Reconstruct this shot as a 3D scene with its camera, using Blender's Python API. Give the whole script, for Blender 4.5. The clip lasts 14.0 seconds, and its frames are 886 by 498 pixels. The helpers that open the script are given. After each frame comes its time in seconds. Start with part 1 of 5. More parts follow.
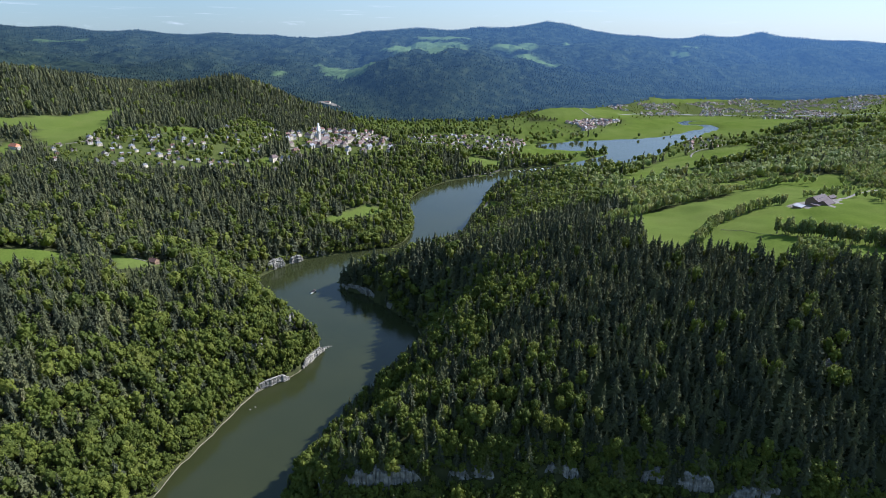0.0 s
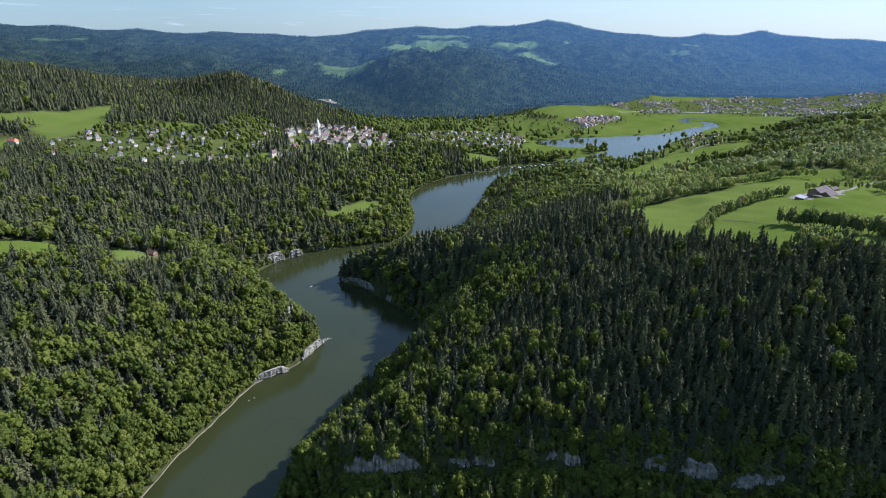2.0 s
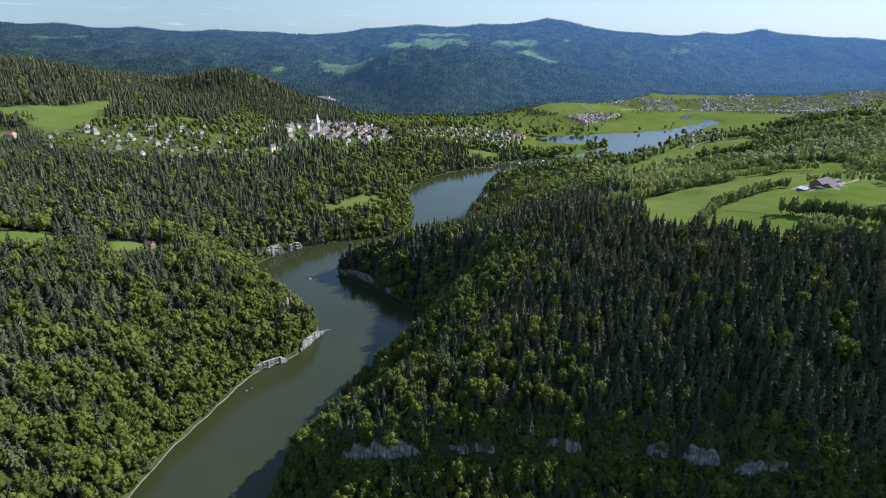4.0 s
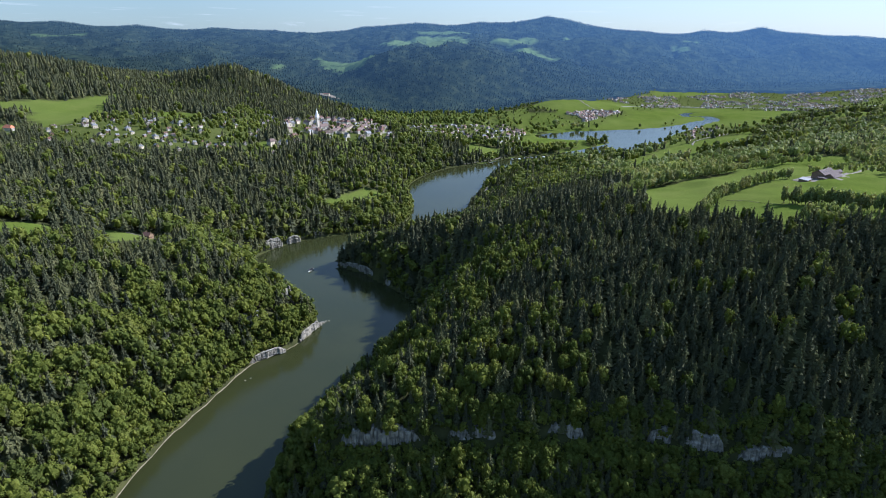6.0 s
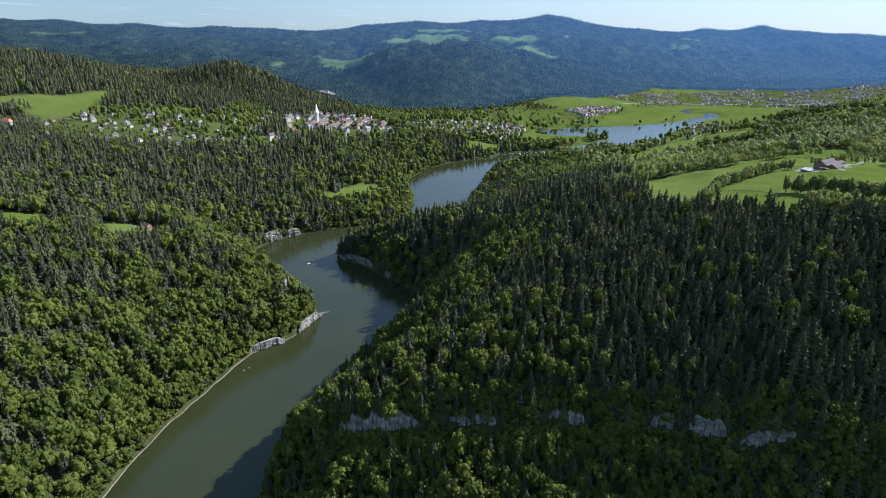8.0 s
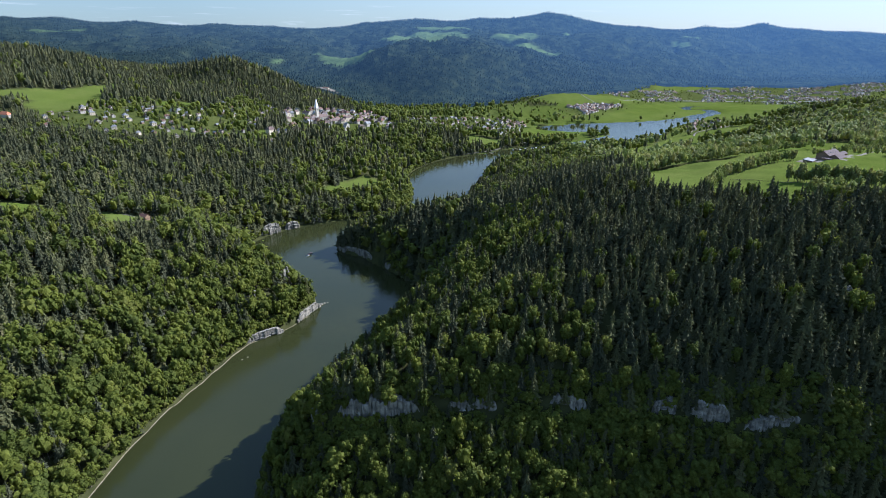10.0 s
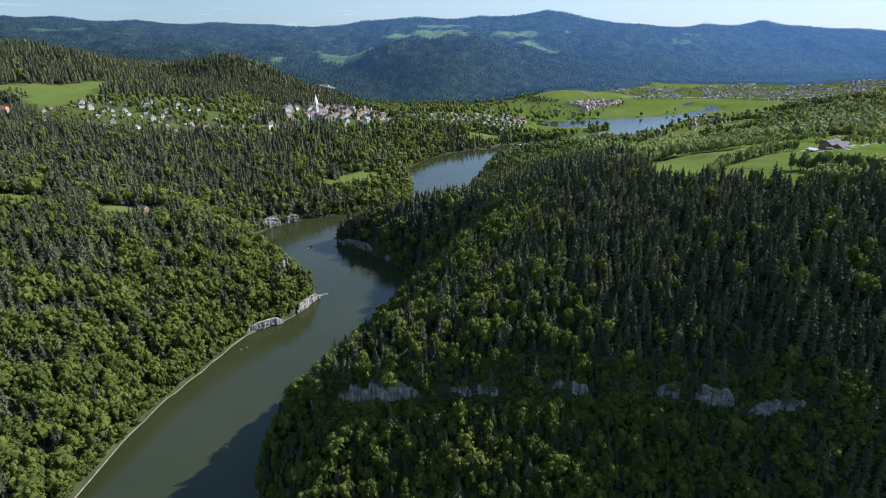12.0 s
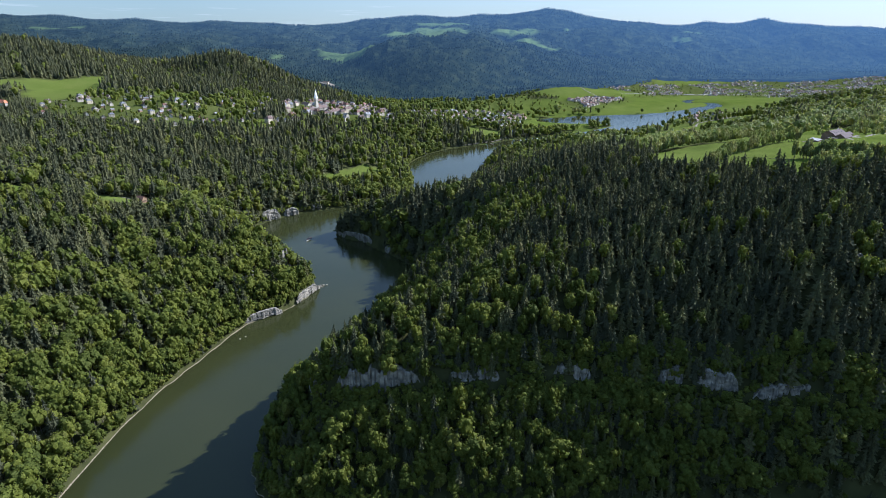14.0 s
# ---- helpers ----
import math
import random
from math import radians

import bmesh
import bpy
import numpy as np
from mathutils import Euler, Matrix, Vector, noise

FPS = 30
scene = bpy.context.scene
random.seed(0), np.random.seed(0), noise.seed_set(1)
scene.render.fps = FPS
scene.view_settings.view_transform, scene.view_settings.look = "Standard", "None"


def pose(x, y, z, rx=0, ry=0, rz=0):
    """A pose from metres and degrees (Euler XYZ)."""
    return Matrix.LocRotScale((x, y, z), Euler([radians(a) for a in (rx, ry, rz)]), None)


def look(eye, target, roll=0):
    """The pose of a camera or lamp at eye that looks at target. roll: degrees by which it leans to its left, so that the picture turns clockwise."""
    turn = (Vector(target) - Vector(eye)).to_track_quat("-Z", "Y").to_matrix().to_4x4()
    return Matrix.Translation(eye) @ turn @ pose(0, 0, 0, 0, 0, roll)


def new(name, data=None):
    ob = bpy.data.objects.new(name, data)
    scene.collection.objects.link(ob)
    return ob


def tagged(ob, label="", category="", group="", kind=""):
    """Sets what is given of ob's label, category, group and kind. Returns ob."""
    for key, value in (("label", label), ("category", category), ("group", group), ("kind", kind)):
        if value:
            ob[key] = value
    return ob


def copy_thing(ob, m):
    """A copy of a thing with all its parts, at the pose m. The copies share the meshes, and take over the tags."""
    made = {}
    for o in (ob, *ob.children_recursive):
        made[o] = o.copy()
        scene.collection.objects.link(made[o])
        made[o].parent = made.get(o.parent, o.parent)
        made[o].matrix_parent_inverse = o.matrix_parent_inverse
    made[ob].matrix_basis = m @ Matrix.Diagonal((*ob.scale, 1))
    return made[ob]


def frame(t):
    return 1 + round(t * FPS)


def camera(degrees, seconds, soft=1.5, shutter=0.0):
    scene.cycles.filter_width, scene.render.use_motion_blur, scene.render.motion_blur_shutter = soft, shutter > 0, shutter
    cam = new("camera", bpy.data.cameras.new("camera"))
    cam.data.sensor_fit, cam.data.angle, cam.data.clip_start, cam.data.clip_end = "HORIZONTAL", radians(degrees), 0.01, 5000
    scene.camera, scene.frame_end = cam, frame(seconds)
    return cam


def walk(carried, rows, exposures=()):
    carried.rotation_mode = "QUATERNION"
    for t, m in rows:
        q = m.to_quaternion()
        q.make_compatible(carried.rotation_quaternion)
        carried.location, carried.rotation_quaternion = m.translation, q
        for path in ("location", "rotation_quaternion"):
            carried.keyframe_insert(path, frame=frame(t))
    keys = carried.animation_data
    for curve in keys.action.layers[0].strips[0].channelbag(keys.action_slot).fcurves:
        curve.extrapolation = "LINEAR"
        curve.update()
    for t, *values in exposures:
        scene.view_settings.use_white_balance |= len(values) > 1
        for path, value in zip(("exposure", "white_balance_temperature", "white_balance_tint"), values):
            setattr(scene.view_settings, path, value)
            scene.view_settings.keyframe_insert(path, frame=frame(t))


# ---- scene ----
cam = camera(76.7, 14.0, soft=1.0)
METRES, EYE, TILT, LEAN, TURN = 100.0, 433.0, -21.4, 0.0, 0.0
ROWS = [
    (0.0, 0.0, 0.0, 0.0, 0.0, 0.0, -0.0),
    (0.5, -0.0003, 0.0128, -0.0334, -0.0, 0.03, 0.01),
    (1.0, -0.0003, 0.0256, -0.0659, 0.01, 0.03, 0.02),
    (1.5, -0.0003, 0.0387, -0.0994, 0.0, 0.06, 0.04),
    (2.0, 0.0001, 0.0518, -0.1327, 0.01, 0.05, 0.05),
    (2.5, 0.0003, 0.0648, -0.1654, 0.01, 0.02, 0.07),
    (3.0, 0.0005, 0.078, -0.1985, -0.0, 0.03, 0.05),
    (5.5, -0.0, 0.144, -0.3669, -0.03, 0.07, -0.01),
    (6.0, -0.0009, 0.1564, -0.4008, -0.03, 0.06, 0.02),
    (6.5, -0.0024, 0.1682, -0.4348, -0.03, 0.07, 0.05),
    (7.0, -0.0018, 0.1821, -0.4678, -0.05, 0.04, 0.07),
    (7.5, -0.0007, 0.1935, -0.5007, -0.04, 0.04, 0.06),
    (8.0, 0.0006, 0.2063, -0.5334, -0.03, 0.04, 0.05),
    (10.5, 0.0007, 0.2719, -0.6994, -0.02, 0.0, 0.04),
    (11.0, -0.0001, 0.285, -0.7329, -0.01, 0.0, 0.17),
    (11.5, 0.0008, 0.2983, -0.7655, 0.0, 0.0, 0.15),
    (12.0, 0.0015, 0.311, -0.7986, 0.03, 0.0, 0.18),
    (12.5, 0.0019, 0.3243, -0.832, 0.03, 0.02, 0.18),
    (13.0, 0.0017, 0.3379, -0.8643, 0.04, -0.0, 0.19),
    (13.5, 0.0021, 0.3516, -0.8977, 0.06, -0.01, 0.22),
    (14.0, 0.0022, 0.3649, -0.9307, 0.06, -0.0, 0.22),
]
walk(cam, [(t, pose(0, 0, EYE, TILT, LEAN, TURN) @ pose(METRES * x, METRES * y, METRES * z, 90 + pitch, roll, yaw)) for t, x, y, z, yaw, pitch, roll in ROWS],
     exposures=[(0.0, 1.33, 5400, 15), (14.0, 1.32, 5400, 15)])

# ---------------------------------------------------------------- sky and sun
SUN_EL, SUN_AZ = 36.0, 66.0     # above the horizon; clockwise from straight ahead
world = bpy.data.worlds.new("sky")
scene.world = world
world.use_nodes = True
wn, wl = world.node_tree.nodes, world.node_tree.links
wn.clear()
w_out, w_bg = wn.new("ShaderNodeOutputWorld"), wn.new("ShaderNodeBackground")
w_sky = wn.new("ShaderNodeTexSky")
w_sky.sky_type, w_sky.sun_disc = "NISHITA", False
w_sky.sun_elevation, w_sky.sun_rotation = radians(SUN_EL), radians(SUN_AZ)
w_sky.altitude, w_sky.air_density, w_sky.dust_density, w_sky.ozone_density = 900, 1.0, 0.25, 3.0
# fair-weather cloud: a flat layer far above, seen along the view direction
w_co, w_sep, w_div = wn.new("ShaderNodeTexCoord"), wn.new("ShaderNodeSeparateXYZ"), wn.new("ShaderNodeVectorMath")
w_max = wn.new("ShaderNodeMath"); w_max.operation = "MAXIMUM"; w_max.inputs[1].default_value = 0.012
w_comb = wn.new("ShaderNodeCombineXYZ")
w_div.operation = "DIVIDE"
wl.new(w_co.outputs["Generated"], w_sep.inputs[0])
wl.new(w_sep.outputs[2], w_max.inputs[0])
for k in range(3):
    wl.new(w_max.outputs[0], w_comb.inputs[k])
wl.new(w_co.outputs["Generated"], w_div.inputs[0])
wl.new(w_comb.outputs[0], w_div.inputs[1])
w_map = wn.new("ShaderNodeMapping"); w_map.inputs["Scale"].default_value = (0.28, 0.16, 1.0); w_map.inputs["Location"].default_value = (3.1, 1.7, 0)
w_noise = wn.new("ShaderNodeTexNoise"); w_noise.inputs["Scale"].default_value = 1.0; w_noise.inputs["Detail"].default_value = 7; w_noise.inputs["Roughness"].default_value = 0.62
w_ramp = wn.new("ShaderNodeValToRGB")
w_ramp.color_ramp.elements[0].position, w_ramp.color_ramp.elements[1].position = 0.60, 0.82
w_mix = wn.new("ShaderNodeMixRGB"); w_mix.inputs[2].default_value = (1.9, 2.05, 2.08, 1)
wl.new(w_div.outputs[0], w_map.inputs[0]); wl.new(w_map.outputs[0], w_noise.inputs["Vector"]); wl.new(w_noise.outputs[0], w_ramp.inputs[0])
# a thin veil of high cloud, thickest low down and brightest towards the sun, and brighter fair-weather cloud below it
w_low = wn.new("ShaderNodeMapRange"); w_low.inputs[1].default_value, w_low.inputs[2].default_value, w_low.inputs[3].default_value, w_low.inputs[4].default_value = 0.0, 0.6, 0.92, 0.62
wl.new(w_sep.outputs[2], w_low.inputs[0])
w_side = wn.new("ShaderNodeVectorMath"); w_side.operation = "DOT_PRODUCT"; w_side.inputs[1].default_value = (math.sin(radians(SUN_AZ)), math.cos(radians(SUN_AZ)), 0)
wl.new(w_co.outputs["Generated"], w_side.inputs[0])
w_pale = wn.new("ShaderNodeValToRGB")
w_pale.color_ramp.elements[0].position, w_pale.color_ramp.elements[0].color = 0.0, (0.58, 0.82, 0.88, 1)
w_pale.color_ramp.elements[1].position, w_pale.color_ramp.elements[1].color = 0.9, (1.20, 1.38, 1.36, 1)
wl.new(w_side.outputs["Value"], w_pale.inputs[0])
w_veil = wn.new("ShaderNodeMixRGB")
wl.new(w_low.outputs[0], w_veil.inputs[0]); wl.new(w_pale.outputs[0], w_veil.inputs[2])
wl.new(w_sky.outputs[0], w_veil.inputs[1])
wl.new(w_ramp.outputs[0], w_mix.inputs[0]); wl.new(w_veil.outputs[0], w_mix.inputs[1]); wl.new(w_mix.outputs[0], w_bg.inputs[0])
w_bg.inputs[1].default_value = 0.18
wl.new(w_bg.outputs[0], w_out.inputs[0])

sun = new("sun", bpy.data.lights.new("sun", "SUN"))
sun.data.energy, sun.data.angle, sun.data.color = 4.3, radians(0.5), (1.0, 0.94, 0.84)
_toward = Vector((math.sin(radians(SUN_AZ)) * math.cos(radians(SUN_EL)), math.cos(radians(SUN_AZ)) * math.cos(radians(SUN_EL)), math.sin(radians(SUN_EL))))
sun.matrix_world = look(_toward * 3000, (0, 0, 0))


# ---------------------------------------------------------------- materials
def material(name, rough=0.8, metal=0.0):
    m = bpy.data.materials.new(name)
    m.use_nodes = True
    b = m.node_tree.nodes["Principled BSDF"]
    b.inputs["Roughness"].default_value, b.inputs["Metallic"].default_value = rough, metal
    return m, m.node_tree.nodes, m.node_tree.links, b


def noise_node(n, l, scale, detail=4, coords="Object", stretch=None):
    """A noise texture in metres of the object's own or the world's space; scale is features per metre."""
    tex = n.new("ShaderNodeTexNoise")
    tex.inputs["Scale"].default_value, tex.inputs["Detail"].default_value = scale, detail
    if coords == "World":
        src = n.new("ShaderNodeNewGeometry").outputs["Position"]
    else:
        src = n.new("ShaderNodeTexCoord").outputs[coords]
    if stretch:
        mp = n.new("ShaderNodeMapping"); mp.inputs["Scale"].default_value = stretch
        l.new(src, mp.inputs[0]); src = mp.outputs[0]
    l.new(src, tex.inputs["Vector"])
    return tex.outputs[0]


def ramp(n, l, src, stops):
    r = n.new("ShaderNodeValToRGB")
    e = r.color_ramp.elements
    while len(e) < len(stops):
        e.new(0.5)
    for el, (p, c) in zip(e, stops):
        el.position, el.color = p, (*c, 1)
    l.new(src, r.inputs[0])
    return r.outputs[0]


def blend(n, l, fac, a, b, mode="MIX"):
    x = n.new("ShaderNodeMixRGB"); x.blend_type = mode
    for i, v in enumerate((fac, a, b)):
        if isinstance(v, (int, float)):
            x.inputs[i].default_value = v
        elif isinstance(v, tuple):
            x.inputs[i].default_value = (*v, 1)
        else:
            l.new(v, x.inputs[i])
    return x.outputs[0]


def calc(n, l, op, a, b=0.0, clamp=False):
    x = n.new("ShaderNodeMath"); x.operation, x.use_clamp = op, clamp
    for i, v in enumerate((a, b)):
        if isinstance(v, (int, float)):
            x.inputs[i].default_value = v
        else:
            l.new(v, x.inputs[i])
    return x.outputs[0]


def bumped(n, l, b, src, strength, dist):
    k = n.new("ShaderNodeBump"); k.inputs["Strength"].default_value, k.inputs["Distance"].default_value = strength, dist
    l.new(src, k.inputs["Height"]); l.new(k.outputs[0], b.inputs["Normal"])


def leafage(name, stops, glow, rough=0.6, through_leaf=(1.75, 1.65, 0.95), gloss=0.1):
    """Leaves or needles: a tint for each tree, finer changes for each clump, and light let through."""
    m, n, l, b = material(name, rough)
    at = n.new("ShaderNodeAttribute"); at.attribute_name = "tint"
    ob = n.new("ShaderNodeObjectInfo")
    geo = n.new("ShaderNodeNewGeometry")
    t = calc(n, l, "FRACT", calc(n, l, "ADD", at.outputs["Fac"], ob.outputs["Random"]))
    t = calc(n, l, "ADD", calc(n, l, "MULTIPLY", t, 0.82), calc(n, l, "MULTIPLY", geo.outputs["Random Per Island"], 0.18))
    c = ramp(n, l, t, stops)
    patch = noise_node(n, l, 0.012, 2, "World")
    c = blend(n, l, 1.0, c, ramp(n, l, patch, [(0.3, (0.86, 0.88, 0.9)), (0.7, (1.0, 1.0, 1.0))]), "MULTIPLY")
    fine = noise_node(n, l, 0.9, 3, "World")
    c = blend(n, l, 1.0, c, ramp(n, l, fine, [(0.32, (0.68, 0.70, 0.72)), (0.68, (1.16, 1.16, 1.12))]), "MULTIPLY")
    l.new(c, b.inputs["Base Color"])
    b.inputs["Specular IOR Level"].default_value = gloss
    tr = n.new("ShaderNodeBsdfTranslucent"); l.new(blend(n, l, 1.0, c, through_leaf, "MULTIPLY"), tr.inputs[0])
    mx = n.new("ShaderNodeMixShader"); mx.inputs[0].default_value = glow
    l.new(b.outputs[0], mx.inputs[1]); l.new(tr.outputs[0], mx.inputs[2])
    l.new(mx.outputs[0], n["Material Output"].inputs[0])
    return m


NEEDLES = leafage("spruce_needles", [(0.0, (0.062, 0.069, 0.043)), (0.5, (0.096, 0.101, 0.053)), (0.9, (0.148, 0.149, 0.064)), (1.0, (0.163, 0.140, 0.074))], 0.42, 0.85, (1.5, 1.4, 0.9))
LEAVES = leafage("spring_leaves", [(0.0, (0.072, 0.090, 0.020)), (0.4, (0.110, 0.132, 0.024)), (0.85, (0.154, 0.171, 0.031)), (1.0, (0.150, 0.150, 0.040))], 0.46, 0.7)
YOUNG = leafage("opening_leaves", [(0.0, (0.165, 0.205, 0.072)), (0.5, (0.210, 0.240, 0.090)), (1.0, (0.250, 0.240, 0.115))], 0.5, 0.7)

BARK, n, l, b = material("bark", 0.9)
l.new(ramp(n, l, noise_node(n, l, 1.5, 5, "Object", (3, 3, 0.5)), [(0.3, (0.06, 0.045, 0.035)), (0.7, (0.16, 0.13, 0.10))]), b.inputs["Base Color"])

GROUND, n, l, b = material("ground", 0.95)
b.inputs["Specular IOR Level"].default_value = 0.0
at = n.new("ShaderNodeAttribute"); at.attribute_name = "wood"
grass = ramp(n, l, noise_node(n, l, 0.02, 6, "World"), [(0.3, (0.054, 0.078, 0.013)), (0.5, (0.072, 0.098, 0.016)), (0.7, (0.094, 0.108, 0.026))])
grass = blend(n, l, 0.5, grass, ramp(n, l, noise_node(n, l, 0.35, 4, "World"), [(0.3, (0.052, 0.074, 0.012)), (0.7, (0.088, 0.112, 0.021))]))
# hay-pale patches at random, dulling the grass in place of haze
hay_haze = ramp(n, l, noise_node(n, l, 0.0031, 3, "World"), [(0.42, (0, 0, 0)), (0.6, (0.35, 0.35, 0.35))])
grass = blend(n, l, hay_haze, grass, (0.108, 0.126, 0.036))
floor_col = ramp(n, l, noise_node(n, l, 0.08, 5, "World"), [(0.3, (0.030, 0.034, 0.014)), (0.7, (0.060, 0.062, 0.024))])
c = blend(n, l, at.outputs["Fac"], grass, floor_col)
pos = n.new("ShaderNodeNewGeometry").outputs["Position"]
sep = n.new("ShaderNodeSeparateXYZ"); l.new(pos, sep.inputs[0])
strand = calc(n, l, "ADD", calc(n, l, "MULTIPLY", sep.outputs[2], 0.6), calc(n, l, "MULTIPLY", noise_node(n, l, 0.05, 3, "World"), -0.5))
strand = ramp(n, l, strand, [(0.0, (1, 1, 1)), (0.10, (0, 0, 0))])
far_off = calc(n, l, "LESS_THAN", sep.outputs[1], 760.0)
strand = calc(n, l, "MULTIPLY", strand, far_off)
c = blend(n, l, strand, c, ramp(n, l, noise_node(n, l, 0.7, 4, "World"), [(0.3, (0.11, 0.092, 0.06)), (0.7, (0.23, 0.20, 0.145))]))
l.new(c, b.inputs["Base Color"])
bumped(n, l, b, noise_node(n, l, 0.6, 5, "World"), 0.5, 0.5)

# the far range beyond the valley; emission paints five kilometres of haze
HAZY_RANGE, n, l, b = material("hazy_far_range", 1.0)
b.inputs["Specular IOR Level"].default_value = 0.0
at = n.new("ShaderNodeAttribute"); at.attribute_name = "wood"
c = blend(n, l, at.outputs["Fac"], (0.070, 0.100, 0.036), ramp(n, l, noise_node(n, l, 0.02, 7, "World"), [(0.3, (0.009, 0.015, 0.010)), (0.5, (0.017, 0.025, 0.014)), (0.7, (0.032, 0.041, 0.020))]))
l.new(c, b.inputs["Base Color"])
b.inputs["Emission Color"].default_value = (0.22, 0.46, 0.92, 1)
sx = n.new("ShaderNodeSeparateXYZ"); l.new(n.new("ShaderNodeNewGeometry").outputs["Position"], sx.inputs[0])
# painted haze glows stronger farther off, behind more air, and towards the sun
haze_glow = calc(n, l, "ADD", calc(n, l, "MULTIPLY", sx.outputs[0], 0.000013), calc(n, l, "MULTIPLY", sx.outputs[1], 0.000031))
l.new(calc(n, l, "MAXIMUM", calc(n, l, "ADD", haze_glow, -0.063), 0.020), b.inputs["Emission Strength"])

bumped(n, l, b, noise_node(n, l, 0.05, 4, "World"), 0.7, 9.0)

# a paler ridge twice as far off, its haze painted as a blue glow
HAZY_RIDGE, n, l, b = material("hazy_farthest_ridge", 1.0)
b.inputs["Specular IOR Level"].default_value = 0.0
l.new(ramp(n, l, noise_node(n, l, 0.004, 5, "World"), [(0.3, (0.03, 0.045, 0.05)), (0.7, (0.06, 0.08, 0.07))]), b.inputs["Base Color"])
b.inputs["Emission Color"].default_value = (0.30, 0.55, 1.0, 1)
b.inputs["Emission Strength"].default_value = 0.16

WATER, n, l, b = material("lake_water", 0.06)
l.new(ramp(n, l, noise_node(n, l, 0.006, 3, "World"), [(0.3, (0.020, 0.024, 0.009)), (0.7, (0.027, 0.030, 0.011))]), b.inputs["Base Color"])
b.inputs["IOR"].default_value = 1.33
b.inputs["Specular IOR Level"].default_value = 0.44
rip = blend(n, l, 0.5, noise_node(n, l, 0.22, 4, "World", (1.0, 1.8, 1)), noise_node(n, l, 0.9, 3, "World", (1.0, 1.6, 1)))
bumped(n, l, b, rip, 0.18, 0.6)

ROCK, n, l, b = material("limestone", 0.9)
c = ramp(n, l, noise_node(n, l, 0.22, 6, "World", (1, 1, 0.9)), [(0.32, (0.10, 0.096, 0.080)), (0.48, (0.22, 0.20, 0.16)), (0.7, (0.35, 0.32, 0.26))])
c = blend(n, l, ramp(n, l, noise_node(n, l, 0.45, 5, "World", (1.5, 1.5, 0.2)), [(0.47, (0, 0, 0)), (0.68, (1, 1, 1))]), c, (0.09, 0.085, 0.075))
l.new(c, b.inputs["Base Color"])
bumped(n, l, b, noise_node(n, l, 0.8, 6, "World", (1, 1, 2.5)), 0.8, 0.6)


def plain(name, lo, hi, scale=0.8, rough=0.8, metal=0.0, stretch=None, vary=0.0, relief=0.0):
    """A surface whose colour wanders between lo and hi; vary: brightness change from thing to thing."""
    m, n, l, b = material(name, rough, metal)
    c = ramp(n, l, noise_node(n, l, scale, 5, "Object", stretch), [(0.3, lo), (0.7, hi)])
    if vary:
        ob = n.new("ShaderNodeObjectInfo")
        c = blend(n, l, 1.0, c, ramp(n, l, ob.outputs["Random"], [(0.0, (1 - vary, 1 - vary, 1 - vary)), (1.0, (1, 1, 1))]), "MULTIPLY")
    l.new(c, b.inputs["Base Color"])
    if relief:
        bumped(n, l, b, noise_node(n, l, scale * 4, 4, "Object", stretch), 0.6, relief)
    return m


PLASTER = plain("white_plaster", (0.46, 0.41, 0.335), (0.62, 0.56, 0.465), 0.6, vary=0.35)
CREAM = plain("cream_plaster", (0.55, 0.45, 0.32), (0.70, 0.60, 0.45), 0.6, vary=0.3)
ROOF_RED = plain("clay_tiles", (0.13, 0.062, 0.045), (0.21, 0.105, 0.075), 0.9, 0.85, vary=0.4, stretch=(1, 1, 6))
ROOF_BROWN = plain("brown_tiles", (0.10, 0.065, 0.055), (0.17, 0.115, 0.095), 0.9, 0.85, vary=0.4, stretch=(1, 1, 6))
ROOF_DARK = plain("dark_barn_tiles", (0.045, 0.028, 0.028), (0.085, 0.055, 0.052), 0.9, 0.9, stretch=(1, 1, 6))
ROOF_GREY = plain("grey_slates", (0.14, 0.14, 0.15), (0.26, 0.26, 0.27), 0.9, 0.7, vary=0.4, stretch=(1, 1, 6))
ORANGE_TILE = plain("orange_tiles", (0.42, 0.13, 0.06), (0.58, 0.20, 0.10), 0.9, 0.85, stretch=(1, 1, 6))
BOARD = plain("weathered_boards", (0.14, 0.085, 0.05), (0.26, 0.17, 0.10), 1.2, 0.85, stretch=(6, 6, 0.6))
PANE = plain("dark_window", (0.02, 0.022, 0.026), (0.05, 0.055, 0.06), 0.5, 0.1)
GRAVEL = plain("pale_gravel", (0.095, 0.080, 0.060), (0.145, 0.125, 0.098), 0.5, 0.95, relief=0.05)
TARMAC = plain("grey_tarmac", (0.16, 0.16, 0.155), (0.24, 0.235, 0.225), 0.3, 0.9)
METAL = plain("zinc_sheet", (0.20, 0.205, 0.21), (0.30, 0.30, 0.305), 0.5, 0.45, 0.3)
WHITE = plain("white_paint", (0.72, 0.72, 0.70), (0.82, 0.82, 0.80), 0.7, 0.5)
BLUE = plain("blue_awning", (0.05, 0.09, 0.20), (0.09, 0.14, 0.28), 0.7, 0.6)
POST_WOOD = plain("grey_fence_wood", (0.09, 0.075, 0.06), (0.17, 0.14, 0.11), 2.0, 0.9)
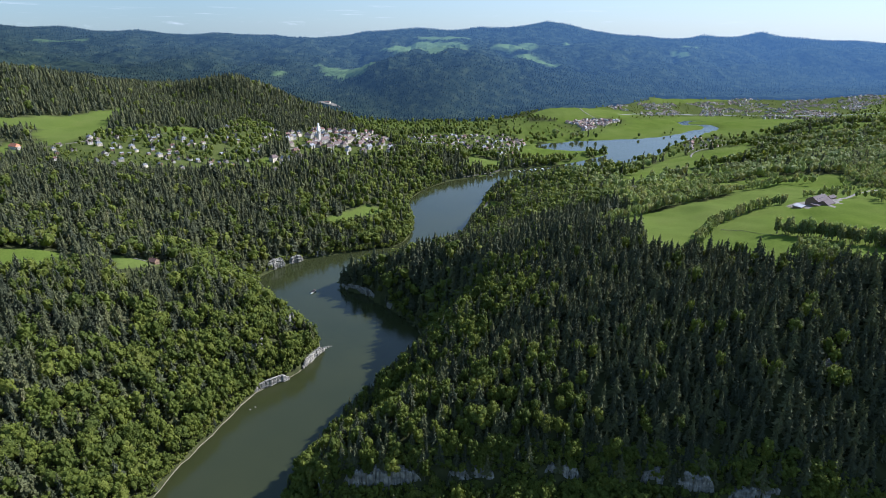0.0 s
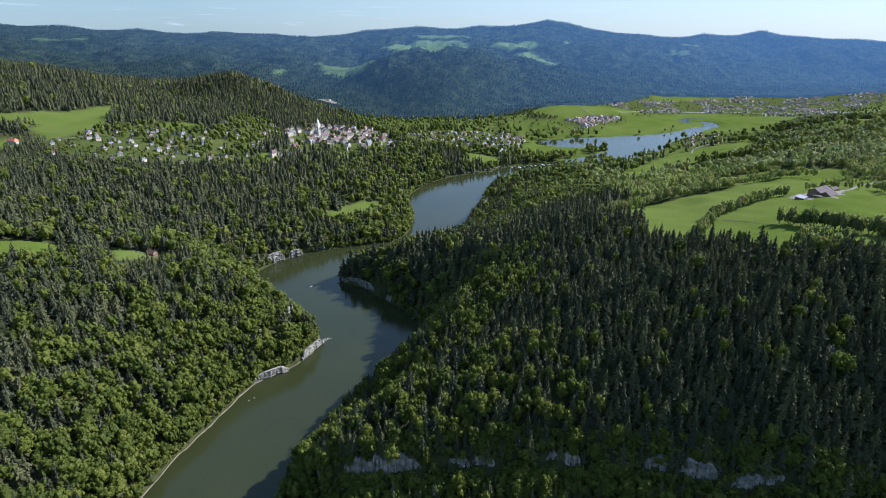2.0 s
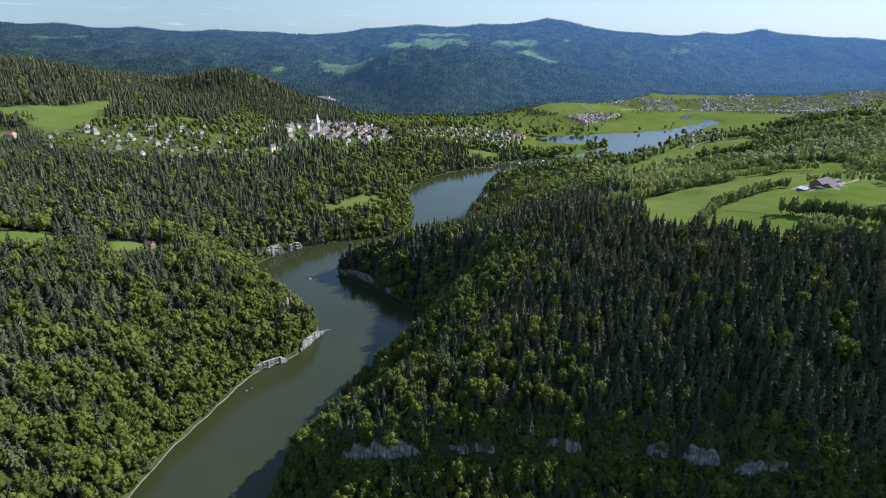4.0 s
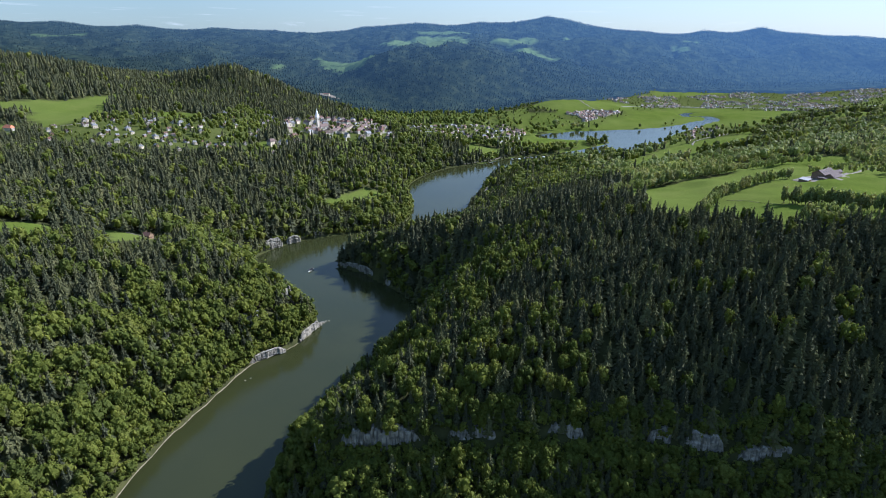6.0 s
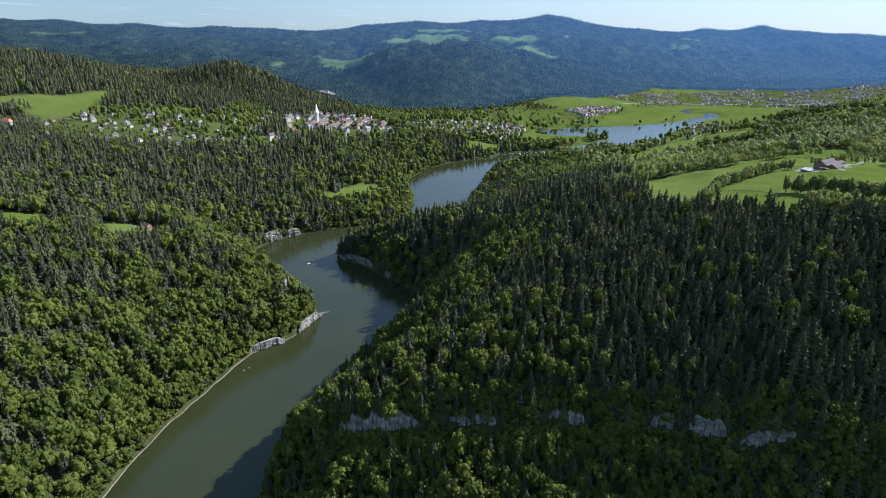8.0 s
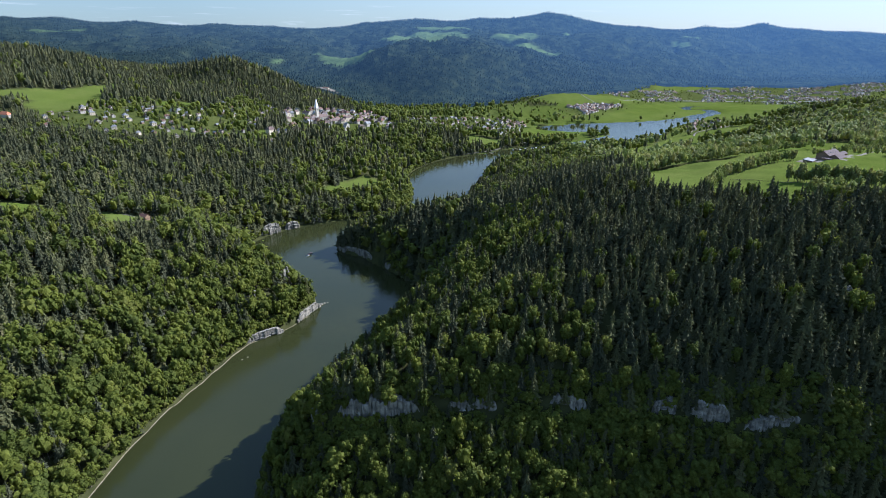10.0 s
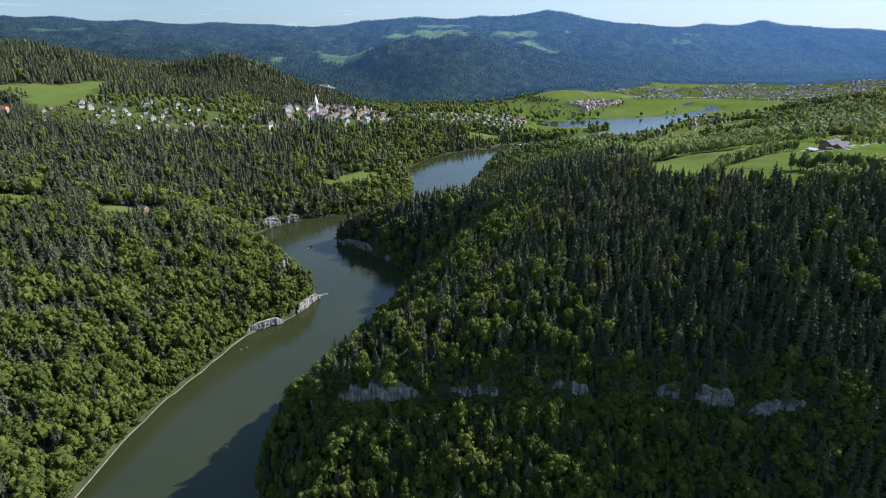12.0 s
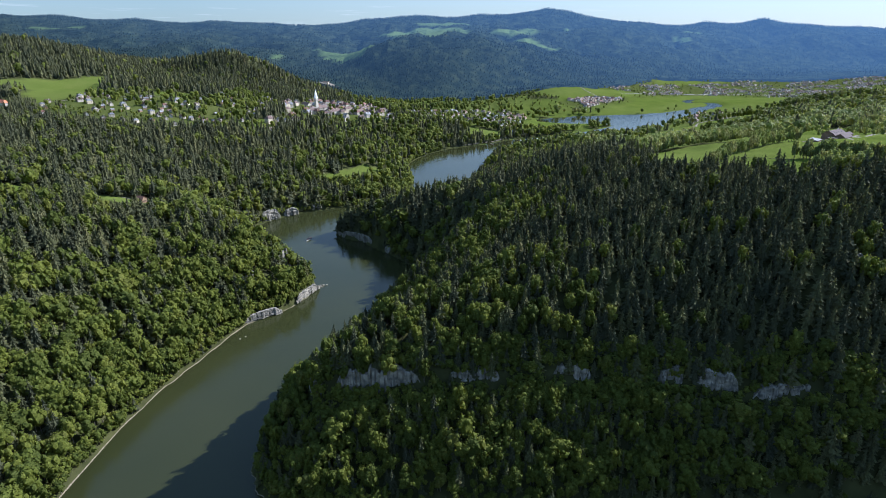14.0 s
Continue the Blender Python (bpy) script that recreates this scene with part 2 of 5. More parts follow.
# ---------------------------------------------------------------- the lie of the land
# Shores of the dammed river, in plan: the bank with the village, and the bank with the farm.
VILLAGE_SHORE = [(900, 150), (600, 110), (300, 85), (0, 80), (-190, 120), (-275, 210), (-297, 320), (-291, 407), (-284, 462), (-259, 540),
                 (-242, 600), (-207, 634), (-191, 655), (-176, 704), (-188, 728), (-250, 800), (-330, 890), (-350, 944), (-326, 1000),
                 (-275, 1052), (-171, 1094), (-101, 1114), (-73, 1174), (-67, 1295), (-92, 1400), (-89, 1495), (-40, 1604), (28, 1685),
                 (136, 1736), (200, 1806), (340, 1860), (500, 1960), (640, 2090), (600, 2130), (470, 2135), (380, 2180), (350, 2235),
                 (440, 2290), (596, 2350), (760, 2365), (940, 2426), (1090, 2535)]
FARM_SHORE = [(900, 330), (600, 305), (330, 305), (160, 316), (0, 320), (-112, 316), (-150, 335), (-158, 400), (-149, 480), (-112, 560),
              (-66, 625), (-36, 690), (-28, 735), (-42, 775), (-78, 820), (-132, 884), (-180, 912), (-187, 925), (-165, 955), (-80, 990),
              (0, 1060), (45, 1180), (71, 1317), (102, 1414), (118, 1500), (142, 1585), (205, 1650), (315, 1740), (550, 1880), (640, 1924), (811, 2068),
              (880, 2200), (985, 2330), (1120, 2440)]
# Spot heights on each landform: x, y, height above the lake.
SPUR = [(-172, 928, 24), (-140, 908, 34), (-104, 876, 40), (-44, 386, 92), (99, 400, 110), (145, 452, 142), (38, 488, 118), (248, 567, 177), (294, 372, 118), (161, 425, 130), (-29, 413, 106),
        (56, 523, 117), (303, 564, 174), (371, 482, 180), (169, 751, 160), (79, 723, 122), (60, 800, 104), (-24, 936, 62), (-130, 935, 44), (-60, 885, 66),
        (-92, 364, 52), (-20, 364, 54), (50, 369, 58), (113, 371, 58), (180, 364, 62), (245, 347, 60), (-92, 378, 84), (-20, 379, 86), (50, 384, 86), (113, 387, 84), (190, 376, 88), (250, 363, 84), (60, 345, 26), (-60, 345, 26), (180, 340, 26), (430, 385, 140), (520, 425, 182), (640, 430, 205), (600, 520, 190), (400, 335, 60), (-99, 390, 78), (-95, 470, 30), (-20, 502, 76), (-65, 482, 44), (-40, 560, 66), (10, 620, 90), (-45, 405, 104)]
FARM_BENCH = [(580, 840, 179), (668, 886, 174), (370, 704, 171), (469, 802, 173), (240, 1000, 108), (330, 1150, 95), (150, 1200, 52),
              (700, 650, 188), (900, 900, 170), (458, 1277, 82), (640, 1500, 62), (800, 1700, 55), (1000, 1950, 42), (330, 1600, 32),
              (948, 1231, 135), (1250, 2250, 12), (1400, 1700, 125), (1560, 2200, 95), (2000, 1500, 190), (1300, 700, 220), (900, 420, 225)]
CHALET_HILL = [(-240, 613, 11), (-218, 634, 12), (-202, 657, 13), (-194, 677, 14), (-186, 697, 12), (-300, 760, 72), (-236, 730, 44), (-350, 840, 60), (-228, 630, 15), (-206, 650, 17), (-190, 680, 18), (-184, 697, 14), (-330, 389, 24), (-360, 392, 44), (-376, 445, 70), (-411, 540, 118), (-383, 516, 84), (-436, 572, 130), (-334, 684, 98),
               (-240, 691, 40), (-386, 670, 106), (-499, 745, 120), (-447, 803, 96), (-560, 600, 142), (-560, 790, 112), (-600, 420, 150), (-900, 600, 200)]
VILLAGE_TERRACE = [(-352, 1000, 24), (-316, 1040, 28), (-262, 1074, 20), (-470, 1000, 88), (-720, 933, 138), (-558, 1138, 124), (-461, 1220, 108), (-280, 1218, 44), (-188, 1258, 26),
                   (-189, 1383, 48), (-162, 1740, 74), (-409, 1437, 112), (-400, 1820, 96), (-631, 1448, 160), (-848, 1286, 188),
                   (-894, 1609, 192), (-990, 1480, 198), (-982, 1275, 180), (-300, 2100, 70), (100, 2000, 28), (330, 2000, 8), (60, 2400, 22)]
BACK_HILLS = [(-1300, 1900, 290), (-1150, 2000, 245), (-980, 2050, 178), (-1020, 2290, 142), (-894, 2455, 244), (-985, 2440, 226), (-760, 2480, 200), (-600, 2400, 92),
              (-1800, 2000, 330), (-470, 2520, 55), (-250, 2480, 28), (0, 2650, 24), (250, 2750, 22), (470, 2710, 40), (700, 2950, 58), (560, 2900, 60),
              (-1500, 2900, 150), (-2400, 2900, 240), (-2600, 1500, 300)]
PLAIN = [(-100, 2650, 20), (100, 2500, 16), (900, 2600, 3), (1300, 3000, 4), (600, 2480, 8), (1800, 3300, 8), (2400, 3300, 20), (1000, 3150, 22), (1500, 3450, 24), (1900, 3650, 36), (2600, 3750, 50),
         (3300, 3600, 110), (2100, 2600, 40), (2600, 2400, 120)]
CREST = [(-4400, 5150, 460), (-3790, 5150, 455), (-3200, 5150, 446), (-2580, 5150, 416), (-1900, 5150, 384), (-1450, 5150, 372), (-890, 5150, 348), (-670, 5150, 402),
         (-210, 5150, 434), (320, 5150, 442), (780, 5150, 464), (900, 5150, 488), (1080, 5150, 458), (1333, 5150, 398), (1720, 5150, 364), (2250, 5150, 378), (2735, 5150, 408),
         (3070, 5150, 352), (3550, 5150, 330), (4300, 5150, 300)]
DARK_MASSIF = [(-320, 3520, 226), (-190, 3600, 271), (-30, 3660, 285), (180, 3650, 275), (370, 3630, 220), (570, 3540, 133), (-200, 3200, 136), (-10, 3180, 138), (180, 3270, 129), (-300, 2930, 4), (-130, 2880, -3), (50, 2900, -4), (180, 3060, 9), (370, 3190, 24), (600, 3300, 35)]
TOWN_SLOPE = [(790, 3390, 42), (1080, 3480, 42), (1420, 3680, 49), (1660, 3720, 41), (2010, 3910, 43), (2460, 4110, 51), (2850, 4220, 61), (3230, 4280, 63), (820, 3970, 182), (1130, 4280, 242), (1390, 4330, 232), (1520, 4080, 149), (1890, 4600, 241), (2270, 4700, 208), (1880, 4170, 105), (2700, 4930, 254), (2870, 4650, 222), (3120, 4780, 285), (3470, 4830, 283), (3840, 4830, 283), (2270, 4410, 152)]
HIGH_SHELF = [(-190, 4570, 314), (-560, 4070, 180), (-710, 3980, 163), (-650, 3410, 100), (-460, 3300, 95), (560, 4320, 282), (780, 4150, 201), (340, 4740, 339), (1030, 4790, 334), (-660, 2970, 72), (-370, 3010, 38)]
WEST_PLATEAU = [(-3140, 4580, 322), (-2530, 4580, 330), (-1930, 4570, 314), (-1320, 4570, 306), (-910, 4680, 319), (-2440, 3880, 205), (-1560, 3330, 170), (-1180, 3660, 185), (-990, 3880, 205), (-3010, 4020, 263), (-4380, 4240, 292)]
BEHIND = [(x, 5650, 150) for x in range(-5000, 5001, 1000)]
SOUTH_BANK = [(-300, 60, 60), (0, 0, 60), (400, 0, 80), (-450, 200, 90), (0, -500, 200), (-700, -300, 220), (800, -300, 200), (1500, 100, 150)]


def along(line, step):
    """Points every step metres along a line."""
    out = []
    for (ax, ay), (bx, by) in zip(line, line[1:]):
        n = max(1, int(math.hypot(bx - ax, by - ay) / step))
        out += [(ax + (bx - ax) * i / n, ay + (by - ay) * i / n) for i in range(n)]
    return np.array(out + [line[-1]], float)


def rounded(line, times=2):
    """A line with its corners cut."""
    p = np.array(line, float)
    for _ in range(times):
        q = np.empty((2 * len(p) - 2, 2))
        q[0::2], q[1::2] = 0.75 * p[:-1] + 0.25 * p[1:], 0.25 * p[:-1] + 0.75 * p[1:]
        p = np.vstack([p[:1], q, p[-1:]])
    return p


def inside(poly, x, y):
    """Which of the points x, y lie in the outline poly."""
    p = np.asarray(poly, float)
    hit = np.zeros(np.shape(x), bool)
    for (ax, ay), (bx, by) in zip(p, np.roll(p, -1, axis=0)):
        if ay == by:
            continue
        hit ^= ((ay > y) != (by > y)) & (x < (bx - ax) * (y - ay) / (by - ay) + ax)
    return hit


def off_line(line, x, y):
    """Distance of the points x, y from a line."""
    p = np.asarray(line, float)
    best = np.full(np.shape(x), 1e9)
    for (ax, ay), (bx, by) in zip(p, p[1:]):
        dx, dy = bx - ax, by - ay
        s = np.clip(((x - ax) * dx + (y - ay) * dy) / (dx * dx + dy * dy + 1e-9), 0, 1)
        best = np.minimum(best, np.hypot(x - ax - s * dx, y - ay - s * dy))
    return best


LEFT_LINE, RIGHT_LINE = rounded(VILLAGE_SHORE, 2), rounded(FARM_SHORE, 2)
LAKE = np.vstack([LEFT_LINE, RIGHT_LINE[::-1]])
# the river that winds through the flat meadows above the lake
RIVER = [(1080, 2470), (1130, 2540), (1268, 2640), (1290, 2760), (1180, 2755), (1185, 2850), (1322, 2905), (1458, 2890), (1622, 2925), (1775, 2895), (2000, 2900)]


def strip(line, widths):
    """The outline of a stream along a line."""
    p = rounded(line, 3)
    t = np.gradient(p, axis=0); t /= np.hypot(t[:, 0], t[:, 1])[:, None]
    n = np.column_stack([-t[:, 1], t[:, 0]]) * np.interp(np.linspace(0, 1, len(p)), np.linspace(0, 1, len(widths)), widths)[:, None] / 2
    return np.vstack([p + n, (p - n)[::-1]])


STREAM = strip(RIVER, [70, 75, 70, 60, 45, 35, 30, 26, 24])
WATERS = [LAKE, STREAM]
spots = np.array(SPUR + FARM_BENCH + CHALET_HILL + VILLAGE_TERRACE + BACK_HILLS + PLAIN + CREST + DARK_MASSIF + TOWN_SLOPE + HIGH_SHELF + WEST_PLATEAU + BEHIND + SOUTH_BANK, float)
shore_spots = np.vstack([along(VILLAGE_SHORE, 45), along(FARM_SHORE, 45)])
knots = np.vstack([spots, np.column_stack([shore_spots, np.full(len(shore_spots), 1.0)])])
SOFT = 7.0


def _spread(ax, ay, bx, by):
    return np.sqrt((ax[:, None] - bx[None]) ** 2 + (ay[:, None] - by[None]) ** 2 + SOFT ** 2)


_n = len(knots)
_m = np.zeros((_n + 1, _n + 1))
_m[:_n, :_n] = _spread(knots[:, 0], knots[:, 1], knots[:, 0], knots[:, 1]) - 1.0 * np.eye(_n)
_m[:_n, _n] = _m[_n, :_n] = 1
WEIGHTS = np.linalg.solve(_m, np.append(knots[:, 2], 0))


def waves(x, y, size, seed, octaves=4):
    """Smooth rolling noise of about -1 to 1, size metres across."""
    rng = np.random.default_rng(seed)
    out, amp = np.zeros(np.shape(x)), 1.0
    for _ in range(octaves):
        for _ in range(4):
            a, ph = rng.uniform(0, math.tau), rng.uniform(0, math.tau)
            out += amp * np.sin((x * math.cos(a) + y * math.sin(a)) * math.tau / size + ph + 1.3 * np.sin((y * math.cos(a) - x * math.sin(a)) * 3.7 / size + ph * 2)) / 4
        size, amp = size * 0.47, amp * 0.5
    return out


def height(x, y):
    """Ground height above the lake at the points x, y; below nought under water."""
    x, y = np.atleast_1d(np.asarray(x, float)).ravel(), np.atleast_1d(np.asarray(y, float)).ravel()
    h = np.empty(len(x))
    for i in range(0, len(x), 4000):
        s = slice(i, i + 4000)
        h[s] = _spread(x[s], y[s], knots[:, 0], knots[:, 1]) @ WEIGHTS[:_n] + WEIGHTS[_n]
    wet = inside(LAKE, x, y) | inside(STREAM, x, y)
    d = np.minimum(off_line(LEFT_LINE, x, y), off_line(RIGHT_LINE, x, y))
    upstream = (y > 2350) & (y < 3050) & (x > 950) & (x < 2150)
    if upstream.any():
        d[upstream] = np.minimum(d[upstream], off_line(np.vstack([STREAM, STREAM[:1]]), x[upstream], y[upstream]))
    far = np.clip((y - 2600) / 900, 0, 1)
    ease = np.clip(d / 90, 0, 1)
    h = h + ease * (waves(x, y, 170, 3) * (3.0 + 0 * far) + waves(x, y, 55, 4, 2) * 1.2) + far * (waves(x, y, 700, 5, 4) * 26 + (0.5 - np.abs(waves(x, y, 520, 6, 3))) * 46) * np.clip((5100 - y) / 500, 0, 1) * np.clip((h - 60) / 120, 0, 1)
    h = np.maximum(h, np.minimum(d * 0.3, 4.0)) * np.clip(d / 3, 0, 1)
    return np.where(wet, -np.minimum(d * 0.45, 7.0) - 0.15, h)


# ---------------------------------------------------------------- what grows where
OPEN = {
    "terrace_meadow": [(-1185, 1420), (-1110, 1490), (-1030, 1590), (-978, 1765), (-920, 1595), (-880, 1500), (-872, 1390), (-872, 1290), (-958, 1320), (-1026, 1430), (-1120, 1400)],
    "upper_paddock": [(-800, 1590), (-715, 1670), (-655, 1475), (-735, 1465)],
    "chalet_meadow": [(-660, 735), (-645, 760), (-565, 795), (-520, 740), (-560, 705), (-600, 660)],
    "chalet_garden": [(-525, 815), (-475, 805), (-435, 805), (-440, 730), (-470, 735)],
    "shore_meadow": [(-280, 1185), (-185, 1310), (-130, 1320), (-190, 1235), (-245, 1185)],
    "farm_pasture": [(215, 780), (305, 920), (370, 900), (530, 1000), (690, 1095), (770, 1065), (760, 925), (720, 800), (645, 705), (530, 625), (525, 575), (470, 550), (440, 555), (390, 570), (365, 615), (310, 640), (255, 645), (275, 760)],
    "lake_meadow": [(440, 1385), (480, 1475), (775, 1915), (1035, 2060), (1125, 2040), (980, 1720), (675, 1575), (590, 1525), (475, 1315)],
    "pier_field": [(100, 1950), (235, 1890), (160, 1795), (65, 1825)],
    "point_field": [(325, 2195), (505, 2330), (600, 2150), (440, 1990), (280, 1955)],
    "slope_field": [(300, 3130), (586, 3240), (657, 3300), (975, 3023), (1009, 2941), (843, 2774), (568, 2642), (430, 2790), (520, 3000)],
    "far_shore_field": [(624, 2377), (765, 2585), (1050, 2800), (1170, 2820), (1130, 2690), (926, 2425), (729, 2372)],
    "hill_clearing": [(-858, 3993), (-697, 3990), (-560, 3800), (-533, 3940), (-380, 3720), (-420, 3560), (-477, 3450), (-633, 3555), (-749, 3711)],
    "high_meadow": [(393, 4324), (709, 4640), (694, 4403), (488, 4234), (348, 4261)],
    "town_hill_field": [(1225, 3453), (1388, 3640), (1591, 3641), (1570, 3464), (1388, 3400)],
    "town_edge_field": [(1600, 3520), (1716, 3700), (1848, 3657), (1770, 3540)],
    "town_far_field": [(1886, 3736), (2269, 3930), (2313, 3880), (1885, 3659)],
    "top_pasture": [(-487, 4411), (-354, 4443), (-126, 4607), (131, 4480), (203, 4286), (165, 3960), (20, 3900), (-195, 4000)],
    "high_pasture": [(486, 4209), (654, 4130), (796, 4029), (760, 3934), (663, 4000), (487, 3960)],
    "edge_pasture": [(1778, 4661), (1843, 4610), (1932, 4575), (1853, 4545), (1784, 4590)],
    "church_slope": [(-310, 1570), (-220, 1745), (-175, 1865), (-240, 1645), (-290, 1545)],
    "church_field": [(-420, 1590), (-365, 1695), (-355, 1565), (-400, 1545)],
    "west_field": [(-485, 1310), (-465, 1455), (-425, 1415), (-435, 1345)],
    "hollow_field": [(-740, 1935), (-640, 2050), (-580, 1980), (-635, 1855)],
    "knoll_field": [(188, 3100), (280, 3120), (330, 3020), (300, 2900), (196, 2960)],
    "valley_plain": [(865, 2755), (1350, 3050), (1770, 2795), (1360, 2395), (1095, 2385), (1085, 2540)],
    "ridge_clearing": [(955, 4670), (1105, 4740), (1050, 4560), (961, 4600)],
    "saddle_clearing": [(1904, 4734), (2067, 4816), (2047, 4780), (1902, 4702)],
    "mountain_farm": [(-220, 4700), (120, 4720), (300, 4680), (60, 4620), (-180, 4630)],
    "west_clearing": [(-3128, 4571), (-2720, 4540), (-2704, 4505), (-3105, 4531)],
    "lower_clearing": [(-1036, 3529), (-989, 3679), (-966, 3519), (-1004, 3471)],
    "foot_meadow": [(-255, 2461), (-158, 2469), (-104, 2370), (-214, 2300)],
    "orange_roof_yard": [(-1025, 1205), (-930, 1200), (-915, 1290), (-1000, 1305)],
    "beach_meadow": [(92, 1330), (122, 1350), (150, 1425), (112, 1440), (90, 1390)],
}
BUILT = {
    "village_core": [(-510, 1815), (-455, 2030), (-275, 2210), (-160, 1910), (-165, 1720), (-275, 1635), (-365, 1610), (-395, 1445), (-425, 1365), (-445, 1385), (-425, 1555)],
    "village_slope": [(-895, 1255), (-885, 1395), (-820, 1540), (-645, 1555), (-695, 1975), (-595, 1965), (-480, 1685), (-480, 1365), (-380, 1395), (-505, 1285), (-710, 1190), (-830, 1175)],
    "lake_suburb": [(-180, 2145), (-55, 2300), (295, 2430), (340, 2295), (235, 1905), (195, 1975), (30, 1970), (-105, 1930)],
    "field_suburb": [(520, 2596), (616, 2679), (825, 2810), (881, 2759), (794, 2643), (596, 2500)],
    "town": [(878, 3250), (1097, 3400), (1400, 3390), (1590, 3480), (1847, 3600), (2300, 3800), (2620, 3960), (3000, 3980), (2601, 3377), (1850, 2790), (1742, 2830), (1622, 2994), (1255, 3042), (1040, 2960)],
    "harbour_hamlet": [(895, 2180), (1065, 2405), (1235, 2425), (1140, 2190), (895, 1975)],
}


# strips of wood across the lake slope, each with half its width, and the wood above the farm
COPSES = [([(620, 1490), (705, 1445), (794, 1418)], 22), ([(612, 1262), (680, 1280), (742, 1318)], 18), ([(400, 1130), (442, 1160), (522, 1207), (590, 1200)], 30),
          ([(1000, 1850), (1132, 1809), (1334, 1688)], 30), ([(900, 1690), (972, 1699), (1085, 1708), (1212, 1716)], 26), ([(555, 1768), (678, 1735)], 18),
          ([(1150, 2050), (1350, 1950), (1600, 1800)], 34), ([(740, 1600), (860, 1590), (930, 1560)], 16)]
HIGH_WOOD = [(754, 1335), (840, 1488), (924, 1499), (1118, 1638), (1400, 1600), (1500, 1000), (900, 900), (808, 1058), (897, 1246), (807, 1262)]


def woodland(x, y, h):
    """How densely the ground is wooded, 0 to 1."""
    x, y = np.asarray(x, float), np.asarray(y, float)
    jx, jy = x + 8 * waves(x, y, 60, 21, 2), y + 8 * waves(x, y, 60, 22, 2)
    w = np.ones(np.shape(x))
    w[(h < 34) & (y > 1960)] = 0.16
    w[(x > 650) & (y > 2850)] = 0.22
    w[off_line([(320, 2800), (400, 2930), (500, 3080)], jx, jy) < 42] = 1.0
    w[(x > -420) & (x < 300) & (y > 2330) & (y < 2860)] = 0.28
    slope = (x > 380) & (y > 860) & (y < 2300)
    patch = np.where(x < 560, 0.22 + 0.6 * (waves(x, y, 130, 41, 3) > 0.1), np.where(y > 1560, 0.12 + 0.7 * (waves(x, y, 160, 42, 2) > 0.35), 0.07))
    for line, half in COPSES:
        patch = np.where(off_line(line, jx, jy) < half, 1.0, patch)
    patch = np.where(inside(HIGH_WOOD, jx, jy), 1.0, patch)
    w = np.where(slope, patch, w)
    for poly in OPEN.values():
        w[inside(poly, jx, jy)] = 0.0
    for name, poly in BUILT.items():
        w[inside(poly, x, y)] = {"village_slope": 0.42, "town": 0.24, "village_core": 0.16}.get(name, 0.2)
    for poly in WATERS:
        w[inside(poly, x, y)] = 0.0
    return w


# ---------------------------------------------------------------- ground and water
def steps(*runs):
    out = [runs[0][0]]
    for a, b, s in runs:
        out += list(np.arange(a, b, s))[1:] + [b]
    return np.array(out, float)


gx = steps((-5600, -3000, 90), (-3000, -1500, 50), (-1500, -700, 25), (-700, 700, 10), (700, 1500, 25), (1500, 3200, 50), (3200, 5600, 90))
gy = steps((-900, 140, 60), (140, 320, 9), (320, 420, 5), (420, 1000, 9), (1000, 2200, 18), (2200, 5380, 40))
GX, GY = np.meshgrid(gx, gy)
GH = height(GX, GY).reshape(GX.shape)


def ground_at(x, y):
    """Height of the ground sheet at points x, y, between its own corners."""
    x, y = np.asarray(x, float), np.asarray(y, float)
    i = np.clip(np.searchsorted(gx, x) - 1, 0, len(gx) - 2)
    j = np.clip(np.searchsorted(gy, y) - 1, 0, len(gy) - 2)
    u, v = (x - gx[i]) / (gx[i + 1] - gx[i]), (y - gy[j]) / (gy[j + 1] - gy[j])
    return (GH[j, i] * (1 - u) + GH[j, i + 1] * u) * (1 - v) + (GH[j + 1, i] * (1 - u) + GH[j + 1, i + 1] * u) * v


def mesh_from(name, verts, faces, mats, mat_index=None, tint=None, smooth=False):
    """A mesh from arrays of corners and of triangles or quads."""
    me = bpy.data.meshes.new(name)
    faces = np.asarray(faces, np.int32)
    nf, k = faces.shape
    me.vertices.add(len(verts)); me.vertices.foreach_set("co", np.asarray(verts, np.float32).ravel())
    me.loops.add(nf * k); me.loops.foreach_set("vertex_index", faces.ravel())
    me.polygons.add(nf)
    me.polygons.foreach_set("loop_start", np.arange(0, nf * k, k, dtype=np.int32))
    me.polygons.foreach_set("loop_total", np.full(nf, k, np.int32))
    for m in mats:
        me.materials.append(m)
    if mat_index is not None:
        me.polygons.foreach_set("material_index", np.asarray(mat_index, np.int32))
    me.update(calc_edges=True)
    me.polygons.foreach_set("use_smooth", np.full(nf, smooth))
    if tint is not None:
        a = me.attributes.new("tint", "FLOAT", "POINT"); a.data.foreach_set("value", np.asarray(tint, np.float32))
    return me


cols, rows_n = len(gx), len(gy)
k = (np.arange(rows_n - 1)[:, None] * cols + np.arange(cols - 1)[None]).ravel()
me = mesh_from("ground", np.column_stack([GX.ravel(), GY.ravel(), GH.ravel()]), np.column_stack([k, k + 1, k + cols + 1, k + cols]), [GROUND], smooth=True)
a = me.attributes.new("wood", "FLOAT", "POINT")
cover = np.clip(woodland(GX.ravel(), GY.ravel(), GH.ravel()) * 1.25, 0, 1)
for poly in BUILT.values():
    cover[inside(poly, GX.ravel(), GY.ravel())] = 0.6
cover[inside(LAKE, GX.ravel(), GY.ravel()) & (GY.ravel() < 1720)] = 1.0
a.data.foreach_set("value", cover.astype(np.float32))
